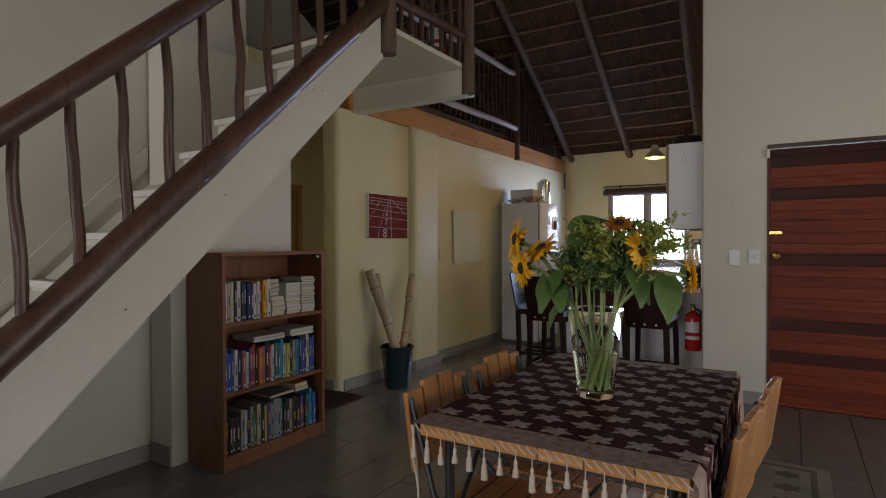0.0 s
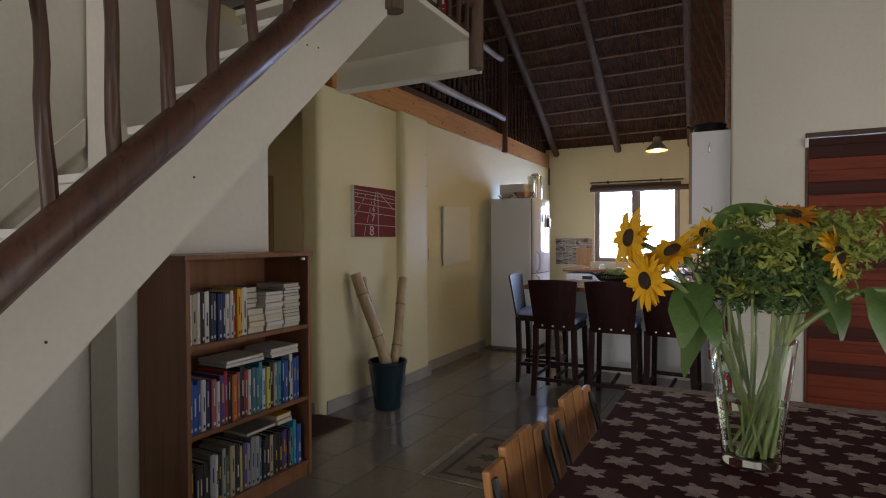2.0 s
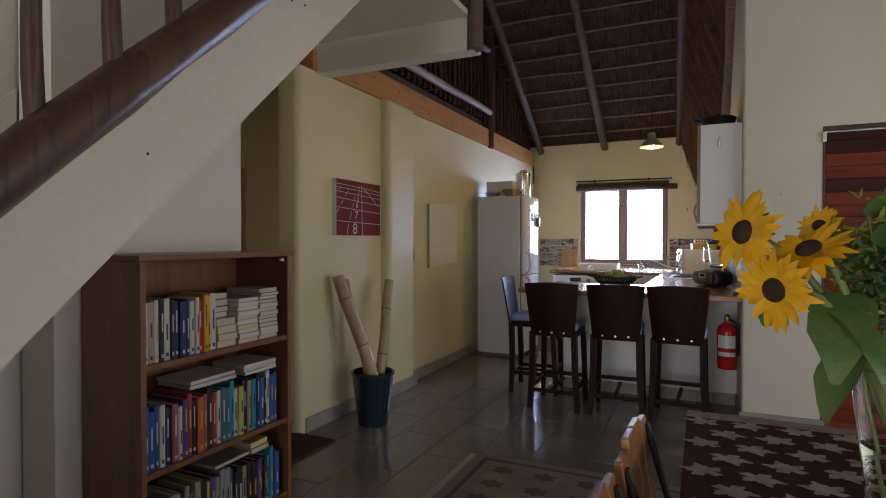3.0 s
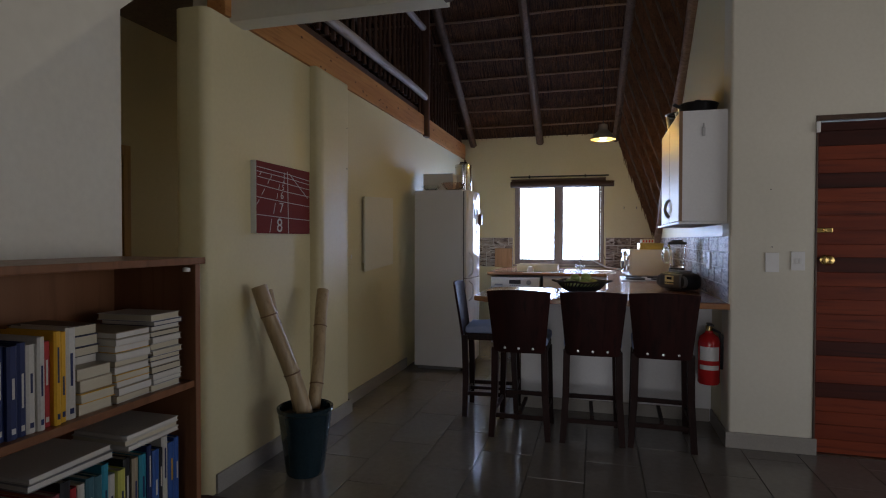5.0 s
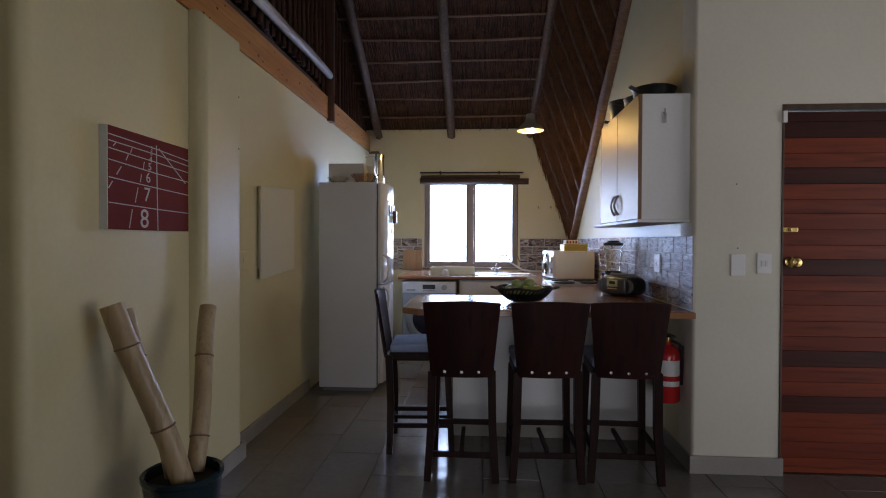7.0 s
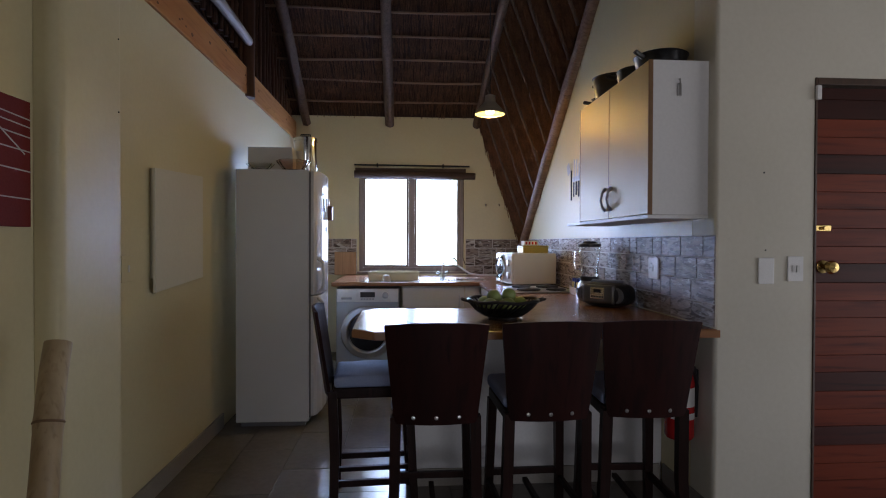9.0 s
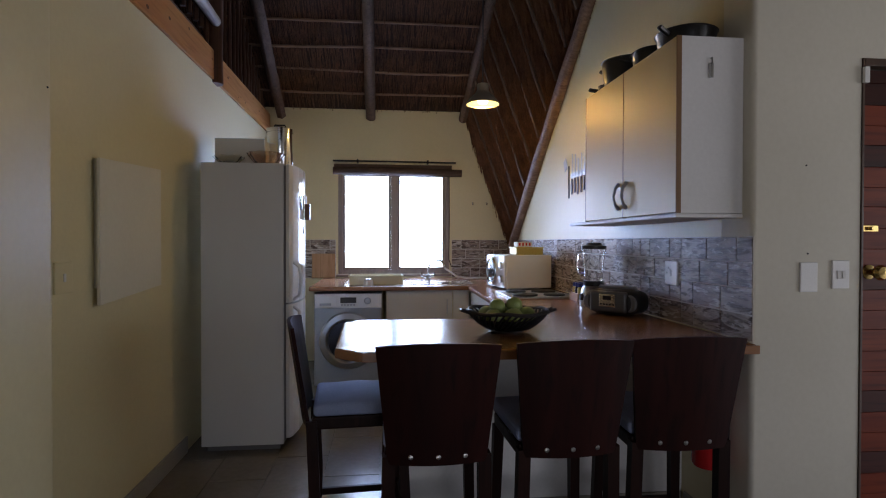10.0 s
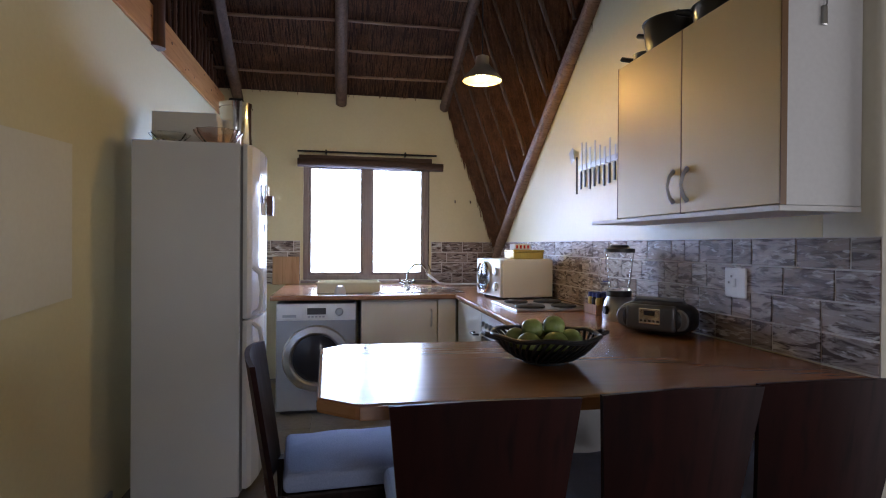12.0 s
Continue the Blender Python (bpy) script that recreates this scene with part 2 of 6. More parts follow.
# long kitchen wall with its rounded corner towards the passage
bm = bmesh.new()
box(bm, XL - 0.2, XL, 4.985, 10.66, 0, 2.47, 0.0)
es = [e for e in bm.edges if all(abs(v.co.y - 4.985) < 1e-4 for v in e.verts) and abs(e.verts[0].co.x - e.verts[1].co.x) < 1e-4]
bmesh.ops.bevel(bm, geom=es, offset=0.05, segments=6, affect="EDGES", profile=0.5)
structure("wall_west", bm, M["wall_y"], "yellow plastered kitchen wall", True)
# flat plastered column in that wall
bm = boxed(XL + 0.002, -3.985, 6.02, 6.475, 0, 2.475)
es = [e for e in bm.edges if abs(e.verts[0].co.x + 3.985) < 1e-4 and abs(e.verts[1].co.x + 3.985) < 1e-4]
bmesh.ops.bevel(bm, geom=es, offset=0.05, segments=6, affect="EDGES", profile=0.5)
structure("wall_column", bm, M["wall_y"], "yellow plastered flat column in the kitchen wall", True)

# window wall
WX0, WX1, WZ0, WZ1 = -3.34, -2.10, 0.95, 2.12
bm = bmesh.new()
box(bm, -7.2, WX0, YB, YB + 0.22, 0, TOP + 0.1)
box(bm, WX1, XR + 0.2, YB, YB + 0.22, 0, TOP + 0.1)
box(bm, WX0, WX1, YB, YB + 0.22, 0, WZ0)
box(bm, WX0, WX1, YB, YB + 0.22, WZ1, TOP + 0.1)
structure("wall_north", bm, M["wall_y"], "pale yellow plastered window wall")

# tiled wall beside the worktop, and the front door's wall
structure("wall_east", boxed(XR, XR + 0.2, YD + 0.202, YB, 0, 5.6), M["wall_y"], "yellow plastered kitchen side wall")
DX0, DX1, DZ = -0.92, 0.0, 2.06
bm = bmesh.new()
box(bm, XR, DX0, YD, YD + 0.2, 0, 5.6)
es = [e for e in bm.edges if all(abs(v.co.y - YD) < 1e-4 and abs(v.co.x - XR) < 1e-4 for v in e.verts)]
bmesh.ops.bevel(bm, geom=es, offset=0.02, segments=3, affect="EDGES", profile=0.5)
box(bm, DX1, 3.0, YD, YD + 0.2, 0, 5.6)
box(bm, DX0, DX1, YD, YD + 0.2, DZ, 5.6)
structure("wall_entrance", bm, M["wall"], "cream plastered wall round the front door", True)

# unseen walls that close the living room and the passage
bm = bmesh.new()
box(bm, 2.8, 3.0, -3.2, 1.05, 0, 7.7)
box(bm, 2.8, 3.0, 5.55, YD, 0, 7.7)
box(bm, 2.8, 3.0, 1.05, 5.55, 2.25, 7.7)
structure("wall_living", bm, M["wall"], "cream plastered living room wall")
bm = bmesh.new()
box(bm, -7.0, -3.57, -3.2, -3.0, 0, 5.6)
box(bm, -0.83, 2.8, -3.2, -3.0, 0, 5.6)
box(bm, -3.57, -0.83, -3.2, -3.0, 2.4, 5.6)
structure("wall_south", bm, M["wall"], "cream plastered wall round the patio doors")
structure("wall_loft", boxed(-7.2, -7.0, -3.2, YB + 0.2, 0, 7.7), M["wall"], "plastered outer wall")

# wall behind the bookcase with the pier under the stair, and the recessed wall before it
structure("wall_stair", boxed(XS - 0.2, XS, PIER, 4.20, 0, 2.5), M["stair"], "off-white plastered wall behind the bookcase")
structure("wall_recess", boxed(-4.22, -4.02, -3.0, 4.0, 0, 5.6), M["stair"], "off-white plastered wall beside the stair")
structure("wall_passage", boxed(-5.25, -4.002, 4.0, 4.2, 0, 2.69), M["wall_y"], "yellow plastered passage wall")
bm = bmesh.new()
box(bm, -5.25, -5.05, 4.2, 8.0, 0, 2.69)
# unseen end wall, its opening added for the passage fill lamp
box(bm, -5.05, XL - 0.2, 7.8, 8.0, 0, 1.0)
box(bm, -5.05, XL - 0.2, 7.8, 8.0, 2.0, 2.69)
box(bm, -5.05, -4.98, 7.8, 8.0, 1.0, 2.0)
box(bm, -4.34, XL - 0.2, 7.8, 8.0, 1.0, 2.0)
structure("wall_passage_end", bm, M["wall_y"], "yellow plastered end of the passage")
bm = bmesh.new()
box(bm, -5.049, -5.02, 4.62, 4.68, 0, 1.83, 0.004)
box(bm, -5.049, -5.02, 5.42, 5.48, 0, 1.83, 0.004)
box(bm, -5.049, -5.02, 4.62, 5.48, 1.83, 1.89, 0.004)
structure("trim", bm, M["hall_frame"], "varnished wooden door frame in the passage")
structure("door_2", boxed(-5.049, -5.03, 4.68, 5.42, 0.01, 1.829), M["hall_frame"], "varnished wooden passage door")

# loft floor over the passage and behind the balustrade
structure("loft_floor", boxed(-7.0, -4.13, 5.0, YB, 2.69, 2.78), M["frame_dark"], "dark boarded loft floor")

# skirting boards
bm = bmesh.new()
box(bm, XL, XL + 0.014, 5.04, 6.02, 0, 0.10, 0.004)
box(bm, XL, XL + 0.014, 6.475, 8.0, 0, 0.10, 0.004)
box(bm, -3.985, -3.971, 6.01, 6.489, 0, 0.10, 0.004)
box(bm, XL + 0.014, -3.985, 6.006, 6.02, 0, 0.10, 0.004)
box(bm, XL + 0.014, -3.985, 6.475, 6.489, 0, 0.10, 0.004)
box(bm, XL - 0.2, XL - 0.05, 4.97, 4.984, 0, 0.10, 0.004)
box(bm, XR - 0.014, DX0 + 0.02, YD - 0.016, YD - 0.001, 0, 0.10, 0.004)
box(bm, XR - 0.014, XR - 0.001, YD - 0.001, 6.95, 0, 0.10, 0.004)
box(bm, XS - 0.2, XS, PIER - 0.014, PIER - 0.001, 0, 0.12, 0.004)
box(bm, -4.018, -4.004, -2.9, PIER - 0.014, 0, 0.10, 0.004)
box(bm, -5.049, -5.035, 5.48, 7.8, 0, 0.10, 0.004)
structure("baseboard", bm, M["skirt"], "grey painted skirting")

# thatched roof: the main slope, the steep wing in the corner
def slab_quad(corners, thick):
    bm = bmesh.new()
    lo = [bm.verts.new(c) for c in corners]
    hi = [bm.verts.new((c[0], c[1], c[2] + thick)) for c in corners]
    n = len(lo)
    fs = [bm.faces.new(lo), bm.faces.new(hi)] + [bm.faces.new((lo[i], lo[(i + 1) % n], hi[(i + 1) % n], hi[i])) for i in range(n)]
    bmesh.ops.recalc_face_normals(bm, faces=fs)
    return bm


TH = 0.015
bm = slab_quad([(-7.2, YB + 0.5, roof_z(YB + 0.5) + TH), (3.2, YB + 0.5, roof_z(YB + 0.5) + TH), (3.2, RIDGE_Y, roof_z(RIDGE_Y) + TH), (-7.2, RIDGE_Y, roof_z(RIDGE_Y) + TH)], 0.3)
ceiling = structure("ceiling", bm, M["thatch_bed"], "dark brown thatched roof slope")
bm = slab_quad([(-7.2, -3.4, 2.9), (3.2, -3.4, 2.9), (3.2, RIDGE_Y, roof_z(RIDGE_Y) + TH), (-7.2, RIDGE_Y, roof_z(RIDGE_Y) + TH)], 0.3)
structure("ceiling_south", bm, M["thatch_bed"], "dark brown thatched roof slope over the living room")

# wing of thatch in the kitchen corner
def wing_point(x, y, drop=0.0):
    return (x, y, wing_z(x, y) + drop)


u_end = 4.0
bm = bmesh.new()
wing = [wing_point(-1.95, YB - 0.002), wing_point(XR - 0.001, YB - 0.002), wing_point(XR - 0.001, YB - u_end), wing_point(-1.95 + HIP * u_end, YB - u_end)]
nrm = Vector((3.237, 0.875, 1.161)).normalized()
lo = [bm.verts.new(c) for c in wing]
hi = [bm.verts.new(Vector(c) + nrm * 0.05) for c in wing]
fs = [bm.faces.new(lo), bm.faces.new(hi)] + [bm.faces.new((lo[i], lo[(i + 1) % 4], hi[(i + 1) % 4], hi[i])) for i in range(4)]
bmesh.ops.recalc_face_normals(bm, faces=fs)
structure("ceiling_wing", bm, M["thatch_bed"], "steep dark brown thatched wing of the roof")

# gum-pole rafters, battens and reeds of the two slopes
M["thatch_reed"] = surface("thatch_reed", (0.065, 0.028, 0.014), (0.20, 0.093, 0.045), 0.9, 0, 9, 60, 0.2)
rnd = random.Random(4)


def pole_object(name, bm, mt, label):
    return tagged(mesh_object(name, bm, mt, True), label, "", "", "structure")


for i, x in enumerate((-5.9, -4.93, -3.95, -2.98, -1.95)):
    dx = HIP if x == -1.95 else 0.0
    y0, y1 = YB + 0.05, RIDGE_Y + 0.1
    z0, z1 = roof_z(y0) - 0.045, roof_z(y1) - 0.045
    pole_object("rafter", crooked((x, y0 - 0.06, z0), (x + dx * (y0 - y1), y1, z1), 0.052, 0.042, 0.012, i, 22, 12, 0.3), M["pole"], "thick weathered gum-pole rafter")
pole_object("rafter", crooked((XR - 0.02, YB - 0.06, wing_z(XR, YB - 0.06) - 0.06), (XR - 0.02, 6.5, wing_z(XR, 6.5) - 0.06), 0.05, 0.058, 0.012, 11, 18, 12, 0.25), M["pole_x"], "thick brown gum-pole hip rafter on the wall")
bm = bmesh.new()
k = 0
y = YB - 0.23
while y > RIDGE_Y:
    crooked((-7.0, y, roof_z(y) - 0.002), (-1.98 + HIP * (YB - y), y, roof_z(y) - 0.002), 0.0145, 0.012, 0.02, 20 + k, 60, 7, 0.5, bm)
    y -= 0.255
    k += 1
tagged(mesh_object("battens", bm, M["pole_x"], True), "thin split-pole battens under the thatch", "batten", "", "stuff")
# battens on the wing run parallel to its outer edge
bm = bmesh.new()
edge = (Vector(wing_point(XR, YB - 3.8)) - Vector(wing_point(XR, YB - 0.1)))
foot_dir = (Vector(wing_point(-1.95, YB)) - Vector(wing_point(XR, YB)))
for k in range(1, 16):
    s = k * 0.25
    a = Vector(wing_point(XR - 0.03, YB - 0.05 - s))
    d = foot_dir
    t1 = 1.0
    # stop at the hip line
    while t1 < 6:
        p = a + d * t1
        if p.x < -1.95 + HIP * (YB - p.y) + 0.03 or p.z > roof_z(p.y) - 0.03:
            break
        t1 += 0.02
    crooked(a - nrm * 0.022, a + d * t1 - nrm * 0.022, 0.016, 0.013, 0.01, 70 + k, 14, 7, 0.3, bm)
tagged(mesh_object("wing_battens", bm, M["pole"], True), "thin split-pole battens on the steep wing", "batten", "", "stuff")


def reeds(name, sampler, n, down, out, label, stray=1.0):
    verts, faces = [], []
    for _ in range(n):
        p = Vector(sampler())
        if p.z > 7:
            continue
        ln = rnd.uniform(0.12, 0.34)
        d = (down + Vector((rnd.gauss(0, 0.05), rnd.gauss(0, 0.03), rnd.gauss(0, 0.03))) * stray).normalized()
        side = d.cross(out).normalized() * rnd.uniform(0.0016, 0.0036) * stray ** 0.5
        lift = out * rnd.uniform(0.002, 0.022)
        a, b = p + out * 0.001, p + d * ln + lift
        if b.y > YB - 0.004:
            continue
        i = len(verts)
        verts += [a - side, a + side, a + out * 0.004, b - side, b + side, b + out * 0.004]
        faces += [(i, i + 2, i + 5, i + 3), (i + 2, i + 1, i + 4, i + 5), (i + 1, i, i + 3, i + 4), (i + 3, i + 5, i + 4)]
    me = bpy.data.meshes.new(name)
    me.from_pydata([tuple(v) for v in verts], [], faces)
    me.materials.append(M["thatch_reed"])
    return tagged(new(name, me), label, "thatch", "", "stuff")


def main_sample():
    x, y = rnd.uniform(-6.2, -1.0), YB - 6.6 * rnd.random() ** 1.3
    return (min(x, -1.97 + HIP * (YB - y)), y, roof_z(y) + TH)


def wing_sample():
    while True:
        y, t = YB - 4.0 * rnd.random(), rnd.random()
        hx = -1.95 + HIP * (YB - y)
        x = hx + (XR - hx) * t
        if wing_z(x, y) < roof_z(y):
            return (x, y, wing_z(x, y))


reeds("thatch_reeds", main_sample, 26000, Vector((0, 1, -SLOPE)).normalized(), Vector((0, -SLOPE, -1)).normalized(), "dense brown thatching reeds of the roof")
reeds("wing_reeds", wing_sample, 15000, Vector((0.32, 0.1, -0.92)).normalized(), -nrm, "dense brown thatching reeds of the steep wing", 1.25)

# pine beam on top of the kitchen wall, with knots
beam = thing("pine_beam", (XL, 5.1, 2.475), 0, "varnished orange pine beam on the kitchen wall", "beam")
part("board", boxed(-0.10, 0.012, 0.02, 5.5, 0.0, 0.21, 0.004), M["beam"], beam)
for i in range(26):
    yy, zz, r = rnd.uniform(0.1, 5.4), rnd.uniform(0.03, 0.18), rnd.uniform(0.006, 0.014)
    bm = lathe([(0, 0), (r, 0), (r * 0.9, 0.0015), (0, 0.0016)], 10)
    place_in(None, bm, Matrix.Translation((0.012, yy, zz)) @ Matrix.Rotation(radians(90), 4, "Y") @ Matrix.Diagonal((0.8, 1.3, 1, 1)))
    part("knot", bm, M["knot"], beam)

# loft balustrade above the beam
rail = thing("loft_balustrade", (XL, 5.3, 2.69), 0, "dark pole balustrade along the loft edge", "balustrade")
part("lower_rail", crooked((0.03, 0.1, 0.18), (0.03, 3.27, 0.20), 0.042, 0.036, 0.012, 3, 14, 12, 0.2), M["pale_log"], rail, "pale peeled log rail", True)
part("upper_rail", crooked((0.0, 0.1, 0.93), (0.0, 3.3, 0.97), 0.035, 0.035, 0.012, 5, 14, 12, 0.2), M["pale_log"], rail, "", True)
part("post", crooked((0.0, 3.33, -0.235), (0.0, 3.33, 1.25), 0.062, 0.058, 0.004, 6, 9, 14, 0.08), M["pole_dark"], rail, "stout dark round post", True)
for i in range(27):
    yy = 0.2 + i * 0.117
    part("baluster", crooked((-0.03, yy, 0.10 if yy < 3.2 else 0.0), (-0.03, yy, 0.95), 0.017, 0.015, 0.008, 30 + i, 6, 8, 0.15), M["pole_dark"], rail, "", True)
for i in range(15):
    yy = 3.48 + i * 0.122
    part("baluster", crooked((-0.03, yy, 0.0), (-0.03, yy, max(0.12, min(1.2, roof_z(5.3 + yy) - 2.74))), 0.017, 0.015, 0.008, 60 + i, 6, 8, 0.15), M["pole_dark"], rail, "", True)
structure("trim_loft_end", boxed(XL - 0.07, XL + 0.01, 10.58, YB - 0.002, 2.2, 2.475, 0.006), M["pole"], "dark beam end in the corner")

# stair: sloping slab, treads, log stringer rail and pole balustrade
SX0, SX1 = -4.018, -2.92
LOW = lambda y: 1.266 + 0.95 * (y - 2.90)
LOG = lambda y: 0.915 + 0.925 * (y - 2.15)
RAIL = lambda y: 1.69 + 0.905 * (y - 2.157)
stair = thing("staircase", (SX1, 1.6, 0), 0, "steep off-white plastered staircase with a sloping soffit", "staircase")
pts = [(1.58 - 1.6, 0.0), (4.15 - 1.6, LOW(4.15)), (4.15 - 1.6, LOG(4.15) - 0.01), (1.22 - 1.6, 0.02), (1.22 - 1.6, 0.0)]
part("slab", prism(pts, -0.075, "x", 0.0), M["stair"], stair)
pts = [(1.58 - 1.6, 0.0), (4.15 - 1.6, LOW(4.15)), (4.15 - 1.6, LOW(4.15) + 0.02), (1.54 - 1.6, 0.0)]
part("soffit", prism(pts, -(SX1 - SX0 - 0.078), "x", -0.077), M["stair"], stair)
M["tread_white"] = surface("white_tread_paint", (0.66, 0.65, 0.61), (0.76, 0.75, 0.70), 0.5)
n_step = 11
for i in range(n_step):
    yy = 1.72 + i * 0.236
    zz = 0.18 + 0.236 * i
    part("riser", boxed(SX0 - SX1, -0.077, yy - 1.6, yy - 1.6 + 0.02, max(0, LOW(yy + 0.02) + 0.006), zz - 0.037), M["stair"], stair)
    part("tread", boxed(SX0 - SX1, -0.05, yy - 1.6 - 0.03, yy - 1.6 + 0.055, zz - 0.036, zz, 0.006), M["tread_white"], stair, "white painted tread")
bm = prism([(1.6, 0.0), (3.27, 1.755), (3.27, 1.875), (1.5, 0.02)], 0.02, "x", -4.018)
structure("trim_stair", bm, M["stair"], "raised plaster string beside the stair")

bal = thing("stair_balustrade", (SX1, 1.3, 0), 0, "dark varnished pole balustrade on the stair", "balustrade")
part("lower_log", crooked((0.0, -0.1, LOG(1.2) + 0.03), (0.0, 2.86, LOG(4.16) + 0.03), 0.062, 0.056, 0.012, 8, 20, 14, 0.18), M["pole_dark"], bal, "thick dark log along the stringer", True)
part("handrail", crooked((0.0, -0.1, RAIL(1.2)), (0.0, 2.9, RAIL(4.2)), 0.05, 0.045, 0.012, 9, 20, 14, 0.18), M["pole_dark"], bal, "", True)
for i in range(17):
    yy = 1.33 + i * 0.174
    if yy > 4.1:
        break
    part("baluster", crooked((0, yy - 1.3 + 0.02, LOG(yy) + 0.02), (0, yy - 1.3 - 0.012, RAIL(yy)), 0.021, 0.018, 0.009, 90 + i, 9, 9, 0.2), M["pole_dark"], bal, "", True)

# landing at the stair's head
structure("landing", boxed(-4.3, -2.93, 4.152, 5.17, 2.655, 2.69), M["wall"], "cream plastered landing")
bm = boxed(-4.30, -2.90, 5.17, 5.30, 2.455, 2.69, 0.006)
structure("landing_beam", bm, M["wall"], "cream plastered beam under the landing")
structure("landing_floor", boxed(-7.0, -2.93, 4.16, 5.3, 2.692, 2.715), M["frame_dark"], "dark boarded landing floor")
lb = thing("landing_balustrade", (-2.91, 4.2, 2.69), 0, "dark pole balustrade round the landing", "balustrade")
part("post", tube([(0.01, -0.02, -0.21), (0.01, -0.02, 1.25)], [0.052, 0.05], 14, None, 0.06), M["pole"], lb, "square-cut brown post", True)
part("post", tube([(0.012, 0.99, -0.235), (0.012, 0.99, 1.25)], [0.05, 0.048], 14, None, 0.06), M["pole"], lb, "", True)
part("lower_rail", crooked((0, 0, 0.165), (0, 1.0, 0.20), 0.034, 0.034, 0.006, 14, 8, 10, 0.15), M["pole_dark"], lb, "", True)
part("upper_rail", crooked((0, 0, 0.95), (0, 1.0, 0.97), 0.04, 0.04, 0.006, 15, 8, 10, 0.15), M["pole_dark"], lb, "", True)
for i in range(7):
    part("baluster", crooked((-0.005, 0.13 + i * 0.125, 0.0), (-0.005, 0.13 + i * 0.125, 0.95), 0.017, 0.016, 0.008, 120 + i, 6, 8, 0.15), M["pole_dark"], lb, "", True)

# kitchen window
win = tagged(new("window_1"), "brown framed double window over the sink", "", "", "structure")
win.matrix_basis = pose(WX0, YB, WZ0)
W, Hh = WX1 - WX0, WZ1 - WZ0


def bars(x0, x1, z0, z1, w, y0, y1, name, label=""):
    part(name, boxed(x0, x0 + w, y0, y1, z0, z1, 0.004), M["alu"], win, label)
    part(name, boxed(x1 - w, x1, y0, y1, z0, z1, 0.004), M["alu"], win)
    part(name, boxed(x0 + w, x1 - w, y0, y1, z0, z0 + w, 0.004), M["alu"], win)
    part(name, boxed(x0 + w, x1 - w, y0, y1, z1 - w, z1, 0.004), M["alu"], win)


bars(0.001, W - 0.001, 0.001, Hh - 0.001, 0.045, 0.03, 0.09, "window_frame")
part("mullion", boxed(W / 2 - 0.035, W / 2 + 0.035, 0.025, 0.095, 0.046, Hh - 0.046, 0.004), M["alu"], win)
bars(0.047, W / 2 - 0.036, 0.047, Hh - 0.047, 0.028, 0.04, 0.08, "sash")
bars(W / 2 + 0.036, W - 0.047, 0.047, Hh - 0.047, 0.028, 0.04, 0.08, "sash")
for x0, x1 in ((0.07, W / 2 - 0.06), (W / 2 + 0.06, W - 0.07)):
    ob = part("pane", boxed(x0, x1, 0.057, 0.061, 0.07, Hh - 0.07), M["pane"], win)
    ob.visible_shadow = False
structure("window_sill", boxed(WX0 - 0.02, WX1 + 0.02, YB - 0.03, YB + 0.03, WZ0 - 0.028, WZ0 - 0.001, 0.006), M["alu"], "brown window sill")
M["blind"] = surface("brown_woven_blind", (0.06, 0.035, 0.025), (0.11, 0.07, 0.05), 0.8, 0, 8, 150, 0.4, stretch=(0.2, 1, 3))
bl = thing("roller_blind", (WX0 - 0.04, YB - 0.05, 2.09), 0, "dark brown woven blind rolled up above the window", "blind")
part("roll", tube([(-0.01, 0, 0.0), (0.4, 0, 0.003), (0.9, 0.0, -0.004), (1.41, 0, -0.012)], [0.042, 0.045, 0.045, 0.04], 14, None, 0.08), M["blind"], bl, "", True)
part("valance", boxed(0, W + 0.06, 0.0, 0.02, 0.02, 0.075, 0.004), M["blind"], bl)
part("rod", tube([(-0.01, -0.03, 0.105), (W + 0.1, -0.03, 0.10)], 0.009, 8), M["iron"], bl, "thin dark curtain rod", True)
for x in (0.25, 1.02):
    part("bracket", boxed(x, x + 0.015, -0.035, 0.048, 0.085, 0.125, 0.002), M["iron"], bl)
part("cord", tube([(W + 0.03, 0.01, 0), (W + 0.035, 0.02, -0.5), (W + 0.03, 0.02, -0.98), (W + 0.06, 0.015, -1.06)], 0.005, 6), M["blind"], bl, "", True)

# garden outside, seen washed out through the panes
# flat backdrop: the daylight and haze out there are put into its own glow
M["garden_glow"], gnt, gp = nodes_of("garden_haze_glow")
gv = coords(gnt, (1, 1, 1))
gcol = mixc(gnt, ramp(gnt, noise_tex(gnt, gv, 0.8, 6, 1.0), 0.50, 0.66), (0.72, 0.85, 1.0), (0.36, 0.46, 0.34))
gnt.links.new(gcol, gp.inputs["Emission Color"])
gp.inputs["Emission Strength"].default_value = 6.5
structure("backdrop", boxed(-14, 8, 19.0, 19.1, -1, 9), M["garden_glow"], "glowing backdrop of a hazy garden beyond the window")
structure("ground", boxed(-60, 60, -60, 80, -0.5, -0.13), surface("dry_lawn", (0.10, 0.12, 0.05), (0.2, 0.19, 0.1), 0.9, 0, 1, 30, 0.5), "dry lawn round the house")

